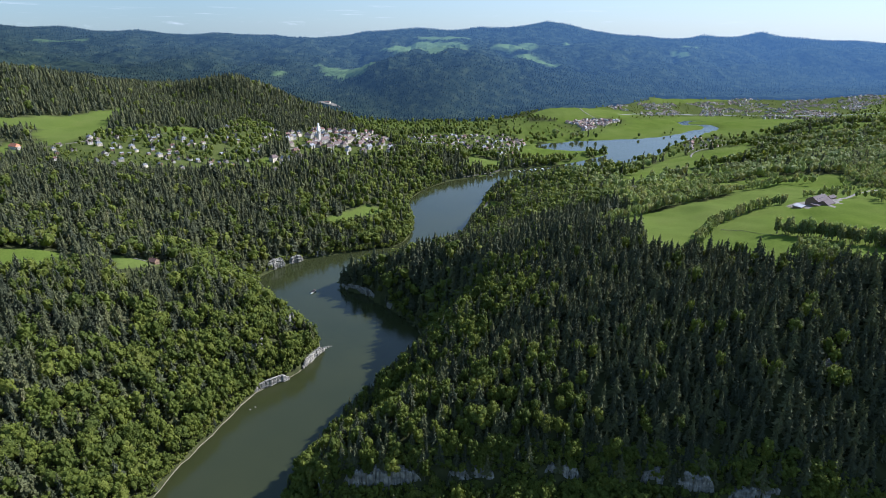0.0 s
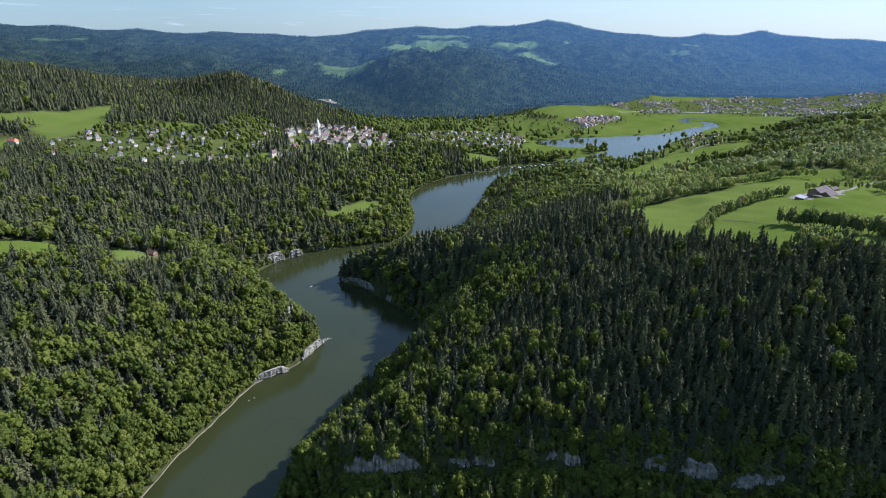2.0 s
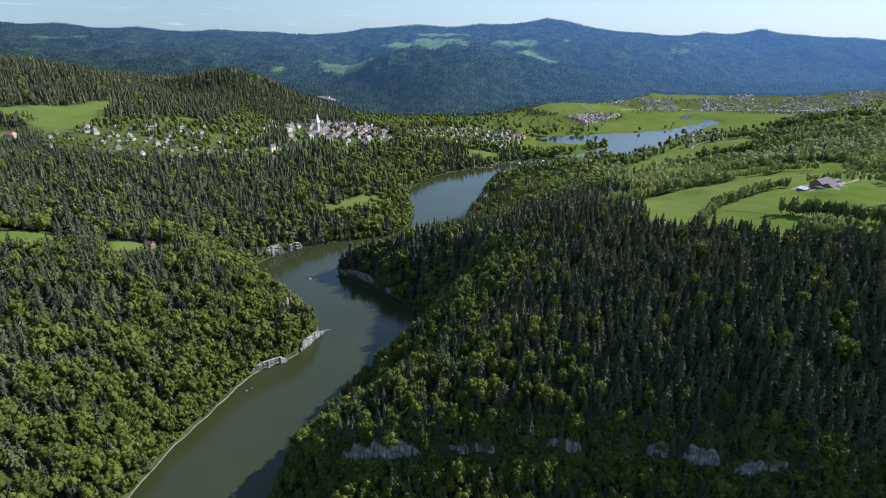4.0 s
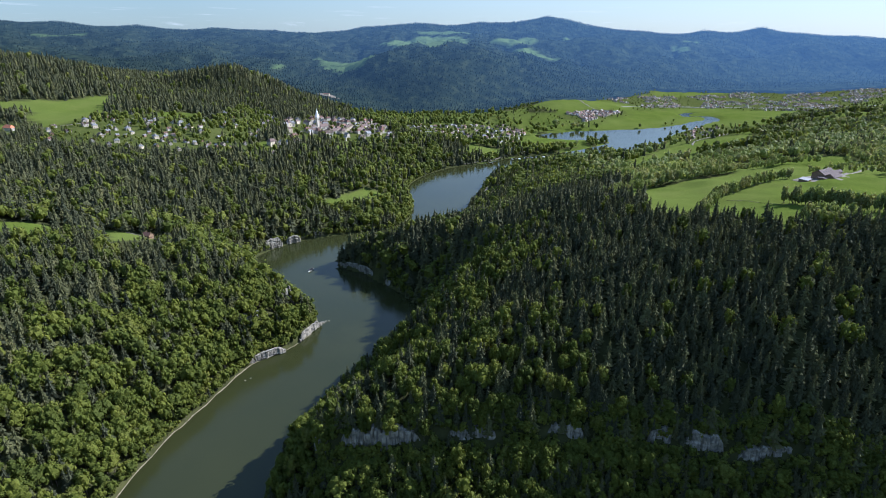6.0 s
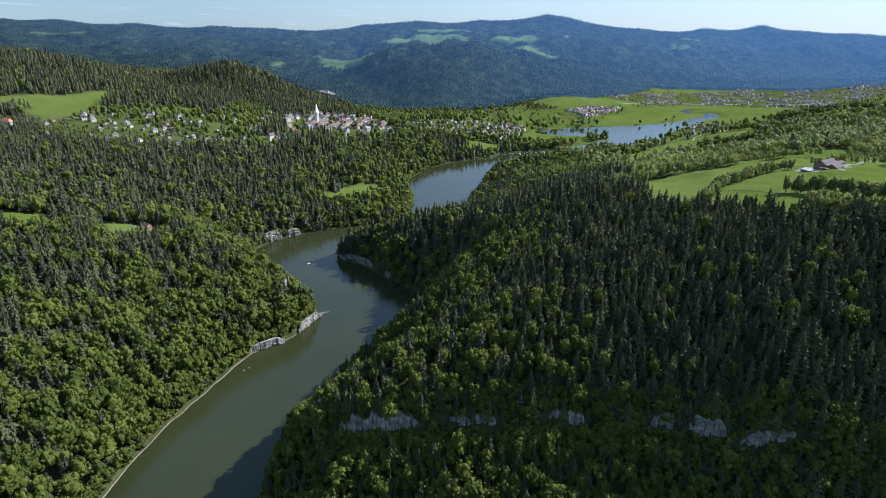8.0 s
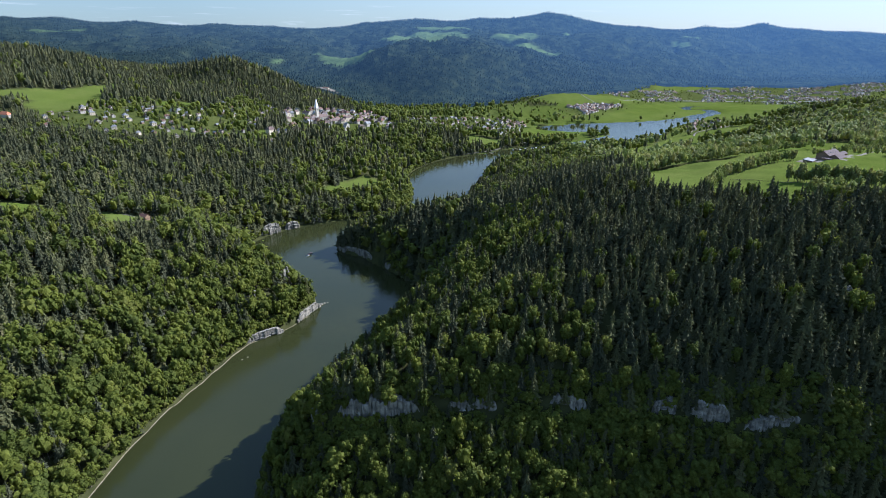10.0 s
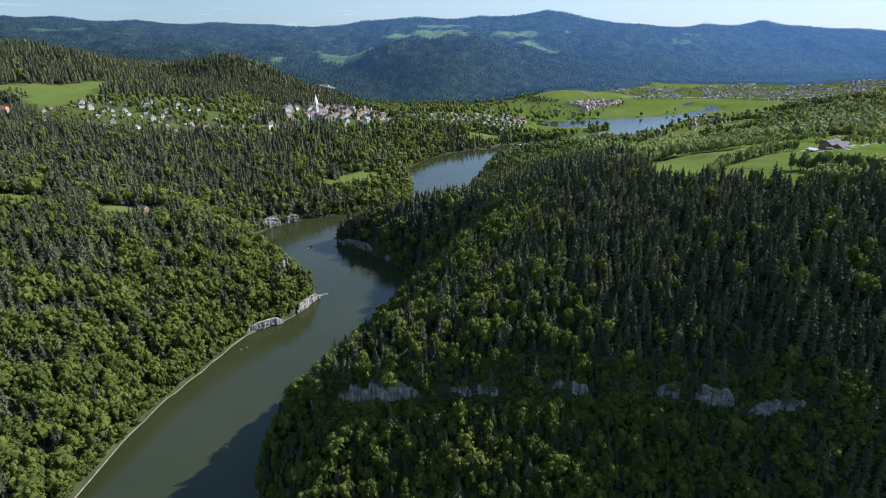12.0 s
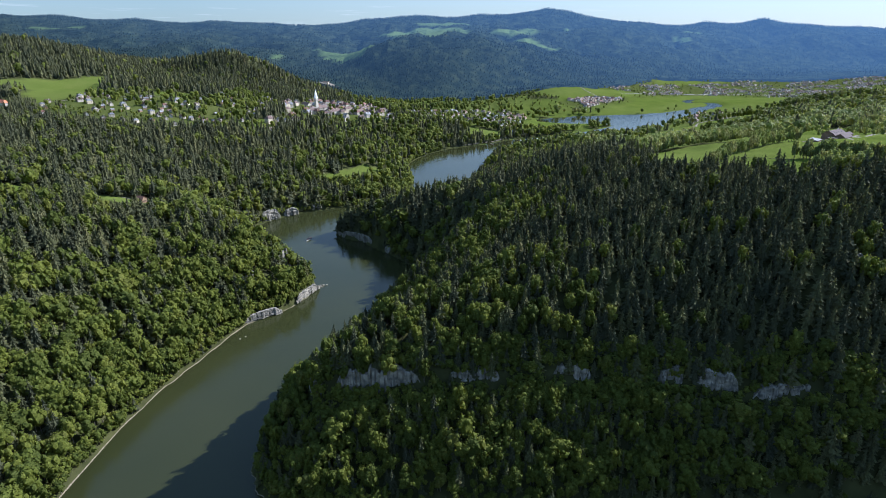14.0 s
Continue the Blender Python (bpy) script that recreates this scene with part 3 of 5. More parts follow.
ground = tagged(new("ground", me), "hilly ground of meadow grass and dark forest floor", "ground", kind="structure")

wx, wy = np.meshgrid(np.array([-700, 2400.0]), np.array([40, 3100.0]))
water = new("water", mesh_from("water", np.column_stack([wx.ravel(), wy.ravel(), np.zeros(4)]), [[0, 1, 3, 2]], [WATER]))
tagged(water, "calm dark green dammed river between wooded banks", "water", kind="structure")


# ---------------------------------------------------------------- trees
def spruce_shape(seed, tiers, spikes, sag=0.3, width=0.17):
    """Crown of a spruce one metre high: loose whorls of boughs of uneven length, each a folded blade. Corners and triangles."""
    rng = np.random.default_rng(seed)
    v, f = [], []
    for i in range(tiers):
        s = i / tiers
        z = 0.10 + 0.86 * s
        step = 0.86 / tiers
        r = width * (1 - s) ** 0.82 * rng.uniform(0.8, 1.15) + 0.012
        turn = rng.uniform(0, math.tau)
        for k in range(spikes):
            a = turn + math.tau * (k + rng.uniform(-0.35, 0.35)) / spikes
            q, w = r * rng.uniform(0.5, 1.25), math.pi / spikes * rng.uniform(0.7, 1.1)
            zz = z + step * rng.uniform(-0.5, 0.5)
            hang = q * sag * rng.uniform(0.4, 1.5)
            b = len(v)
            v += [(0, 0, zz + step * 0.6 + q * 0.12), (q * 0.7 * math.cos(a - w), q * 0.7 * math.sin(a - w), zz - hang),
                  (q * math.cos(a), q * math.sin(a), zz - hang * 0.55), (q * 0.7 * math.cos(a + w), q * 0.7 * math.sin(a + w), zz - hang)]
            f += [(b, b + 1, b + 2), (b, b + 2, b + 3)]
    # the dense inside of the crown
    b, m = len(v), 6
    v += [(width * 0.52 * math.cos(math.tau * k / m), width * 0.52 * math.sin(math.tau * k / m), 0.12) for k in range(m)] + [(0, 0, 0.93)]
    f += [(b + k, b + (k + 1) % m, b + m) for k in range(m)]
    b = len(v)
    v += [(0.012, 0, 0.9), (-0.006, 0.01, 0.9), (-0.006, -0.01, 0.9), (0, 0, 1.0)]
    f += [(b, b + 1, b + 3), (b + 1, b + 2, b + 3), (b + 2, b, b + 3)]
    return np.array(v), np.array(f)


def ball(seed, rings, segs, rough):
    """A lumpy closed ball of radius one."""
    rng = np.random.default_rng(seed)
    v, f = [(0, 0, 1.0)], []
    for i in range(1, rings):
        p = math.pi * i / rings
        for k in range(segs):
            a = math.tau * (k + 0.5 * (i % 2)) / segs
            q = 1 + rng.uniform(-rough, rough)
            v.append((q * math.sin(p) * math.cos(a), q * math.sin(p) * math.sin(a), q * math.cos(p)))
    v.append((0, 0, -1.0))
    for k in range(segs):
        n = (k + 1) % segs
        f.append((0, 1 + k, 1 + n))
        for i in range(rings - 2):
            p, q = 1 + i * segs, 1 + (i + 1) * segs
            f += [(p + k, q + k, q + n), (p + k, q + n, p + n)]
        f.append((1 + (rings - 2) * segs + k, len(v) - 1, 1 + (rings - 2) * segs + n))
    return np.array(v), np.array(f)


def leafy_shape(seed, lobes, leaves, size, core=(4, 6), slim=1.0, fill=0.8, puff=(3, 4)):
    """Crown of a broad-leaved tree one metre high: an upright dome of uneven boughs, set all over with small sprays of leaves."""
    rng = np.random.default_rng(seed)
    lean = rng.uniform(-0.05, 0.05, 2)
    dome = [(np.array((0, 0, 0.54)), np.array((0.2 * slim, 0.2 * slim, 0.38)))]
    for i in range(lobes - 1):
        u = 1 - 1.5 * (i + 0.5) / (lobes - 1)
        a = i * 2.39996 + rng.uniform(-0.6, 0.6)
        w = math.sqrt(max(0.0, 1 - u * u))
        d = rng.uniform(0.7, 1.1)
        s = rng.uniform(0.065, 0.12)
        dome.append((np.array((0.22 * slim * w * d * math.cos(a) + lean[0] * u, 0.22 * slim * w * d * math.sin(a) + lean[1] * u, 0.53 + 0.36 * u * min(1.0, d))),
                     np.array((s * slim, s * slim, s * rng.uniform(1.0, 1.5)))))
    vs, fs, n = [], [], 0
    for i, (c, s) in enumerate(dome):
        bv, bf = ball(seed * 31 + i, *(core if i == 0 else puff), 0.3)
        vs.append(c + bv * s * (fill if i == 0 else 0.85)); fs.append(bf + n); n += len(bv)
    area = np.array([s[0] * s[2] for _, s in dome]); pick = rng.choice(len(dome), leaves, p=area / area.sum())
    for i in pick:
        c, s = dome[i]
        u = rng.normal(size=3); u[2] = abs(u[2]) * 0.9 - 0.25 * rng.uniform(0, 2); u /= np.linalg.norm(u)
        p = c + u * s * rng.uniform(0.85, 1.25)
        nrm = u * 0.9 + np.array((0, 0, 0.45)) + rng.normal(size=3) * 0.5; nrm /= np.linalg.norm(nrm)
        t = np.cross(nrm, rng.normal(size=3)); t /= np.linalg.norm(t)
        w = np.cross(nrm, t)
        q = size * rng.uniform(0.5, 1.3)
        vs.append(np.array([p + t * q, p + w * q * 0.8 + nrm * q * 0.25, p - t * q, p - w * q * 0.8 - nrm * q * 0.2]))
        fs.append(np.array([(0, 1, 2), (0, 2, 3)]) + n); n += 4
    return np.vstack(vs), np.vstack(fs)


def stem_shape(sides, r0, r1, top):
    a = np.arange(sides) * math.tau / sides
    v = np.vstack([np.column_stack([r0 * np.cos(a), r0 * np.sin(a), np.full(sides, -0.06)]), np.column_stack([r1 * np.cos(a), r1 * np.sin(a), np.full(sides, top)])])
    k = np.arange(sides); m = (k + 1) % sides
    return v, np.vstack([np.column_stack([k, m, m + sides]), np.column_stack([k, m + sides, k + sides])])


def with_stem(shape, stem):
    v, f = shape
    sv, sf = stem
    return np.vstack([v, sv]), np.vstack([f, sf + len(v)]), np.concatenate([np.zeros(len(f)), np.ones(len(sf))])


def no_stem(shape):
    return shape[0], shape[1], np.zeros(len(shape[1]))


def grove(name, label, protos, where, leaf, category="forest"):
    """Many trees as one mesh. where: columns x, y, z, height, girth, turn, tint."""
    if len(where) == 0:
        return
    rng = np.random.default_rng(len(where))
    which = rng.integers(0, len(protos), len(where))
    V, F, M, T, base = [], [], [], [], 0
    for i, (pv, pf, pm) in enumerate(protos):
        w = where[which == i]
        if len(w) == 0:
            continue
        c, s = np.cos(w[:, 5])[:, None], np.sin(w[:, 5])[:, None]
        g, h = (w[:, 3] * w[:, 4])[:, None], w[:, 3][:, None]
        X = (pv[None, :, 0] * c - pv[None, :, 1] * s) * g + w[:, 0][:, None]
        Y = (pv[None, :, 0] * s + pv[None, :, 1] * c) * g + w[:, 1][:, None]
        Z = pv[None, :, 2] * h + w[:, 2][:, None]
        V.append(np.stack([X, Y, Z], -1).reshape(-1, 3))
        F.append((pf[None] + (np.arange(len(w)) * len(pv))[:, None, None]).reshape(-1, 3) + base)
        M.append(np.tile(pm, len(w))); T.append(np.repeat(w[:, 6], len(pv)))
        base += len(w) * len(pv)
    ob = new(name, mesh_from(name, np.vstack(V), np.vstack(F), [leaf, BARK], np.concatenate(M), np.concatenate(T)))
    return tagged(ob, label, category, kind="stuff")


def scatter(x0, x1, y0, y1, step, seed):
    """A loose stand of points: a grid with each point well off its place."""
    rng = np.random.default_rng(seed)
    x, y = np.meshgrid(np.arange(x0, x1, step, dtype=float), np.arange(y0, y1, step, dtype=float))
    x[1::2] += step / 2
    return (x + rng.uniform(-0.42, 0.42, x.shape) * step).ravel(), (y + rng.uniform(-0.42, 0.42, y.shape) * step).ravel()


def leafy_share(x, y, d, h):
    """The share of broad-leaved trees."""
    s = 0.14 + 0.0 * x
    near_left = (x < -160) & (y < 930)
    s = np.where(near_left, np.clip(0.98 - d / 200, 0.2, 0.92), s)
    mid_left = (x < 0) & (y >= 930) & (y < 2000)
    s = np.where(mid_left, np.clip(0.5 - d / 300, 0.1, 0.5), s)
    s = np.where(mid_left & (x > -340) & (y > 1150), np.clip(0.8 - d / 450, 0.3, 0.8), s)
    spur = (x > -190) & (y < 1000)
    s = np.where(spur, np.clip(0.78 - d / 120, 0.12, 0.7), s)
    s = np.where(spur & (y > 740), 0.16, s)
    s = np.where(spur & (y < 372), np.where(x < 120, 0.58, 0.4), s)
    s = np.where(spur & (x > 150) & (y < 520), np.minimum(s, 0.12), s)
    s = np.where(spur & (y >= 372) & (y < 455) & (x < 150), np.maximum(s, 0.45), s)
    flank = off_line([(-105, 470), (-60, 515), (-15, 540), (45, 600), (80, 650)], x, y) < 52
    s = np.where(flank, 0.62, s)
    s = np.where((x > 60) & (y > 1000) & (y < 2300), np.clip(0.25 + (x - 60) / 500, 0.3, 0.85), s)
    s = np.where((y > 1900) & (h < 60) & (x > -420), 0.9, s)
    s = s + 0.36 * waves(x, y, 90, 31, 3)
    s = np.where(spur & (x > 115) & (y > 372), s * 0.5, s)
    s = np.where((y > 1350) & (h > 70) & (x < -260), s * 0.35, s)
    return np.clip(s, 0.02, 0.97)


def settled_ground(x, y):
    s = np.zeros(len(x), bool)
    for poly in BUILT.values():
        s |= inside(poly, x, y)
    return s


HIGH = ("hill_clearing", "top_pasture", "high_pasture", "edge_pasture", "ridge_clearing", "saddle_clearing", "high_meadow", "mountain_farm", "west_clearing", "lower_clearing")


def high_open(x, y):
    hit = np.zeros(np.shape(x), bool)
    for name in HIGH:
        hit |= inside(OPEN[name], x, y)
    return hit


def stand(x, y, seed, thick=1.0, range_side=False):
    """Trees for the points that are wooded: columns as grove() takes them, and which are broad-leaved."""
    rng = np.random.default_rng(seed)
    h = ground_at(x, y)
    e = 6.0
    steep = np.hypot(ground_at(x + e, y) - ground_at(x - e, y), ground_at(x, y + e) - ground_at(x, y - e)) / (2 * e)
    keep = rng.random(len(x)) < (~high_open(x, y) if range_side else woodland(x, y, h)) * thick * np.sqrt(1 + steep ** 2)
    keep &= (h > 0.4) & (np.abs(x) < 0.84 * y + 130)
    for cx, cy, r in KEEP_CLEAR:
        keep &= np.hypot(x - cx, y - cy) > r
    for line in CLIFF_TOPS:
        keep &= off_line(line, x, y) > 1.6
    x, y, h = x[keep], y[keep], h[keep]
    d = np.minimum(off_line(LEFT_LINE, x, y), off_line(RIGHT_LINE, x, y))
    leafy = rng.random(len(x)) < leafy_share(x, y, d, h)
    slope_foot = (x > -140) & (x < 700) & (y < 374)
    thin = (y > 720) | (rng.random(len(x)) < np.where(leafy & (x < -160), 0.72, 0.9))
    x, y, h, d, leafy = x[thin], y[thin], h[thin], d[thin], leafy[thin]
    tall = np.where(leafy, rng.normal(22.5, 3.6, len(x)), rng.normal(25.0, 5.0, len(x))).clip(10, 38)
    tall *= np.where((d < 7) & ~((x > -190) & (y > 850) & (y < 960)), 0.65, 1.0) * np.where(leafy | (x < -150) | (y > 720), 1.0, 0.93)
    ledge = np.interp(x, [-120, -100, 0, 120, 170, 190, 230, 290, 320], [371, 370, 373, 378, 372, 367, 358, 350, 345])
    under = (x > -130) & (x < 320) & (y < ledge) & (y > 300)
    tall *= np.where(under, np.where(y > ledge - 11, 0.5, 0.86), 1.0)
    tall *= np.where(settled_ground(x, y), 0.66, 1.0)
    tall *= np.where(inside(GARDEN_BELT, x, y), 0.58, 1.0) * np.where(inside(CHALET_BELT, x, y), 0.55, 1.0)
    for name in ("chalet_meadow", "chalet_garden", "shore_meadow", "terrace_meadow", "beach_meadow"):
        edge = inside(OPEN[name], x - 8, y + 22) | inside(OPEN[name], x - 14, y + 40) | (inside(OPEN[name], x + 8, y + 22) & (x > 0))
        tall *= np.where(edge, 0.5, 1.0)
    leafy |= settled_ground(x, y) & (rng.random(len(x)) < 0.8)
    girth = np.where(leafy, rng.uniform(0.85, 1.3, len(x)), rng.uniform(0.85, 1.45, len(x)))
    girth *= np.where(leafy & (x > -160) & (y < 720), 0.8, 1.0)
    tall *= np.where(leafy & (x < -160) & (y < 720) & (d > 7), 1.12, 1.0)
    return np.column_stack([x, y, h - 0.3, tall, girth, rng.uniform(0, math.tau, len(x)), rng.random(len(x))]), leafy


GARDEN_BELT = [(-1150, 1120), (-1130, 1330), (-880, 1345), (-500, 1290), (-600, 1140), (-850, 1090)]
CHALET_BELT = [(-480, 810), (-400, 810), (-365, 690), (-410, 655), (-465, 715)]
CLIFF_TOPS = [[(-112, 380), (-105, 370)], [(-92, 371), (-12, 372)], [(-2, 375), (49, 375)], [(83, 378), (122, 378)], [(168, 372), (189, 368)],
              [(194, 366), (228, 360)], [(232, 355), (286, 351)], [(-246, 601), (-206, 634)], [(-193, 655), (-174, 703)], [(-338, 975), (-290, 1036)],
              [(252, 428), (276, 426)], [(335, 420), (360, 416)], [(-224, 705), (-212, 722)]]
KEEP_CLEAR = [(-209, 703, 11), (-443, 791, 20), (-435, 774, 15), (-427, 759, 11), (590, 850, 48), (452, 1256, 24), (-970, 1262, 30), (-950, 1225, 20), (628, 886, 20), (-590, 2960, 70), (262, 1905, 26), (-378, 1690, 26)]

FINE_SPRUCE = [spruce_shape(s, 15, 8, 0.3, 0.19) for s in (1, 2, 3, 4)]
FINE_LEAFY = [leafy_shape(s, 14, 300, 0.021, (5, 8), slim=1.05, puff=(3, 5)) for s in (11, 12, 13, 14)]
NEAR_SPRUCE = [with_stem(spruce_shape(s, 10, 7, 0.32, 0.2), stem_shape(3, 0.014, 0.005, 0.6)) for s in (5, 6, 7, 8, 9)]
NEAR_LEAFY = [with_stem(leafy_shape(s, 10, 130, 0.026, (4, 6), slim=1.05), stem_shape(3, 0.016, 0.01, 0.45)) for s in (15, 16, 17, 18, 19)]
MID_SPRUCE = [no_stem(spruce_shape(s, 7, 5, 0.36, 0.21)) for s in (21, 22, 23)]
MID_LEAFY = [no_stem(leafy_shape(s, 4, 22, 0.05, (3, 6), slim=1.15)) for s in (24, 25, 26)]
FAR_SPRUCE = [no_stem(spruce_shape(s, 3, 4, 0.5, 0.24)) for s in (31, 32, 33)]
FAR_LEAFY = [no_stem(leafy_shape(s, 2, 9, 0.08, (3, 5), slim=1.2, fill=0.9)) for s in (34, 35, 36)]


def far_front(p):
    """Which points lie on the near side of the far range's foot."""
    return p[:, 1] < np.interp(p[:, 0], [-9000, -700, -300, 250, 420, 700, 1000, 1300, 9000], [2640, 2700, 2840, 2840, 2930, 3080, 3280, 3560, 3850])


def cone_shape(seed, sides=4):
    rng = np.random.default_rng(seed)
    a = np.arange(sides) * math.tau / sides
    r = rng.uniform(0.16, 0.27, sides)
    v = np.vstack([np.column_stack([r * np.cos(a), r * np.sin(a), rng.uniform(0, 0.2, sides)]), [[0, 0, 1]]])
    k = np.arange(sides)
    return v, np.column_stack([k, (k + 1) % sides, np.full(sides, sides)])


AIRY_MID = [no_stem(leafy_shape(s, 4, 40, 0.044, core=(3, 5), slim=0.78)) for s in (44, 45, 46)]
AIRY_FAR = [no_stem(leafy_shape(s, 2, 16, 0.062, core=(3, 5), slim=1.05, fill=0.9)) for s in (47, 48, 49)]
DOT_SPRUCE = [no_stem(cone_shape(s, 4)) for s in (41, 42, 43)]

# trees one by one on the two slopes nearest to the flight, the rest of the woods as stands
near, near_leafy = stand(*scatter(-760, 900, 180, 720, 6.9, 51), 52, 0.78)
dist = np.hypot(near[:, 0], near[:, 1])
single = ((near[:, 0] > -110) & (near[:, 0] < 190) & (near[:, 1] > 318) & (near[:, 1] < 452)) | ((near[:, 0] < -284) & (near[:, 0] > -345) & (near[:, 1] > 330) & (near[:, 1] < 560))


def tree_thing(kind, i):
    thing = new(kind, None)
    if kind == "spruce_tree":
        (v, f), leaf, stem = FINE_SPRUCE[i], NEEDLES, stem_shape(7, 0.016, 0.004, 0.9)
    else:
        (v, f), leaf, stem = FINE_LEAFY[i], LEAVES, stem_shape(7, 0.018, 0.008, 0.7)
    crown = new("crown", mesh_from("crown", v, f, [leaf])); crown.parent = thing
    trunk = new("trunk", mesh_from("trunk", *stem, [BARK], smooth=True)); trunk.parent = thing
    if kind == "spruce_tree":
        tagged(thing, "tall dark green spruce standing on the steep slope", "tree", "spruces on the slope")
    else:
        tagged(thing, "broad-leaved tree in fresh green spring leaf on the slope", "tree", "leafy trees on the slope")
    return thing


made = {"spruce_tree": 0, "beech_tree": 0}
first = {}
order = np.argsort(dist)
as_stuff = np.ones(len(near), bool)
for i in order:
    if not single[i]:
        continue
    kind = "beech_tree" if near_leafy[i] else "spruce_tree"
    if made[kind] >= 290:
        continue
    x, y, z, tall, girth, turn, tint = near[i]
    v = made[kind] % 4
    m = Matrix.LocRotScale((x, y, z), Euler((0, 0, turn)), (tall * girth, tall * girth, tall))
    if (kind, v) not in first:
        first[kind, v] = tree_thing(kind, v)
        first[kind, v].matrix_basis = m
    else:
        t = copy_thing(first[kind, v], Matrix.Identity(4))
        t.matrix_basis = m
    made[kind] += 1
    as_stuff[i] = False

rest, rest_leafy = near[as_stuff], near_leafy[as_stuff]
left = rest[:, 0] < -160
for side, where in ((left, "above the village bank"), (~left, "over the rocky spur")):
    grove("spruce_forest", f"dense dark spruce forest {where}", NEAR_SPRUCE, rest[side & ~rest_leafy], NEEDLES)
    grove("leafy_forest", f"bright green spring woodland {where}", NEAR_LEAFY, rest[side & rest_leafy], LEAVES)
bush, bush_leafy = stand(*scatter(-125, 300, 322, 372, 6.2, 61), 62)
bush = bush[bush[:, 1] < np.interp(bush[:, 0], [120, 170, 190, 230, 290], [372, 369, 364, 355, 347])]
bush[:, 3] *= np.random.default_rng(76).uniform(0.55, 1.25, len(bush))
dark = np.random.default_rng(78).random(len(bush)) < 0.3
grove("leafy_forest", "green broad-leaved trees below the cliffs", NEAR_LEAFY, bush[~dark], LEAVES)
grove("spruce_forest", "dark spruces scattered below the cliffs", NEAR_SPRUCE, bush[dark], NEEDLES)
scrub, _ = stand(*scatter(-120, 300, 352, 372, 3.3, 68), 69)
scrub = scrub[scrub[:, 1] < np.interp(scrub[:, 0], [120, 170, 190, 230, 290], [373, 370, 365, 356, 348])]
scrub[:, 3] *= 0.42
grove("leafy_bushes", "low green scrub at the foot of the cliffs", MID_LEAFY, scrub, LEAVES, "bushes")
br = np.random.default_rng(74)
LEDGE = [(-112, 382), (-100, 373), (-12, 373), (49, 377), (83, 379), (122, 379), (168, 373), (228, 361), (286, 352), (335, 343)]
bx, by = scatter(-130, 345, 325, 400, 3.0, 73)
off_cliff = np.min([off_line(line, bx, by) for line in CLIFF_TOPS[:7]], axis=0)
near_ledge = (off_cliff > 2.4) & (off_line(LEDGE, bx, by) < 14) & (br.random(len(bx)) < 0.75)
bx, by, off_cliff = bx[near_ledge], by[near_ledge], off_cliff[near_ledge].clip(0, 14)
brush = np.column_stack([bx, by, ground_at(bx, by) - 0.4, br.uniform(6, 12, len(bx)) + 0.35 * off_cliff, br.uniform(0.9, 1.5, len(bx)), br.uniform(0, 6.28, len(bx)), br.random(len(bx))])
grove("leafy_bushes", "dark green brush crowding the limestone ledges", MID_LEAFY, brush, LEAVES, "bushes")
lx, ly = scatter(-420, 160, 300, 1650, 3.4, 64)
def strip_d_at(x, y):
    return np.minimum(off_line(LEFT_LINE, x, y), off_line(RIGHT_LINE, x, y))


strip_d = strip_d_at(lx, ly)
fringe = (strip_d < 10) & (strip_d > 0.8) & ~inside(LAKE, lx, ly) & ((lx < -40) | (ly > 560)) & ~((lx > -195) & (lx < -90) & (ly > 820) & (ly < 935))
fx, fy = lx[fringe], ly[fringe]
fr = np.random.default_rng(65)
pick = fr.random(len(fx)) < 0.62
fx, fy = fx[pick], fy[pick]
bare = np.min([off_line(line, fx, fy) for line in CLIFF_TOPS[7:10]], axis=0) > 2.0
fx, fy = fx[bare], fy[bare]
edge = np.column_stack([fx, fy, ground_at(fx, fy) - 0.4, fr.uniform(6.5, 14, len(fx)), fr.uniform(0.95, 1.4, len(fx)), fr.uniform(0, 6.28, len(fx)), fr.random(len(fx))])
px, py = scatter(-262, -160, 590, 712, 5.2, 75)
tip = (strip_d_at(px, py) > 2) & (strip_d_at(px, py) < 34) & ~inside(LAKE, px, py)
tip &= np.hypot(px + 209, py - 703) > 11
px, py = px[tip], py[tip]
point = np.column_stack([px, py, ground_at(px, py) - 0.4, fr.uniform(8, 17, len(px)), fr.uniform(0.9, 1.3, len(px)), fr.uniform(0, 6.28, len(px)), fr.random(len(px))])
grove("leafy_bushes", "bright green trees crowding the rocky point", MID_LEAFY, point, LEAVES, "bushes")
grove("leafy_bushes", "green bushes leaning over the water's edge", MID_LEAFY, edge[edge[:, 1] < 1150], LEAVES, "bushes")
grove("leafy_bushes", "green bushes along the farther banks", FAR_LEAFY, edge[edge[:, 1] >= 1150], LEAVES, "bushes")
mid, mid_leafy = stand(*scatter(-1000, 1100, 720, 1250, 10.8, 53), 54)
olive = (mid[:, 0] > 330) & (mid[:, 1] > 640)
keep = ~olive | (np.random.default_rng(63).random(len(mid)) < 0.9)
mid, mid_leafy, olive = mid[keep], mid_leafy[keep], olive[keep]
mid[~olive, 4] *= 1.15
mid[~olive, 3] *= 1.12
mid[olive, 3] *= 0.96
grove("spruce_forest", "dark spruce forest on the middle slopes", MID_SPRUCE, mid[~mid_leafy & ~olive], NEEDLES)
grove("leafy_forest", "green mixed woodland on the middle slopes", MID_LEAFY, mid[mid_leafy & ~olive], LEAVES)
grove("leafy_copse", "pale green copses on the farm slope", AIRY_MID, mid[olive], YOUNG)
back, back_leafy = stand(*scatter(-2100, 2100, 1250, 2450, 14.2, 55), 56)
back[:, 3] *= 1.15
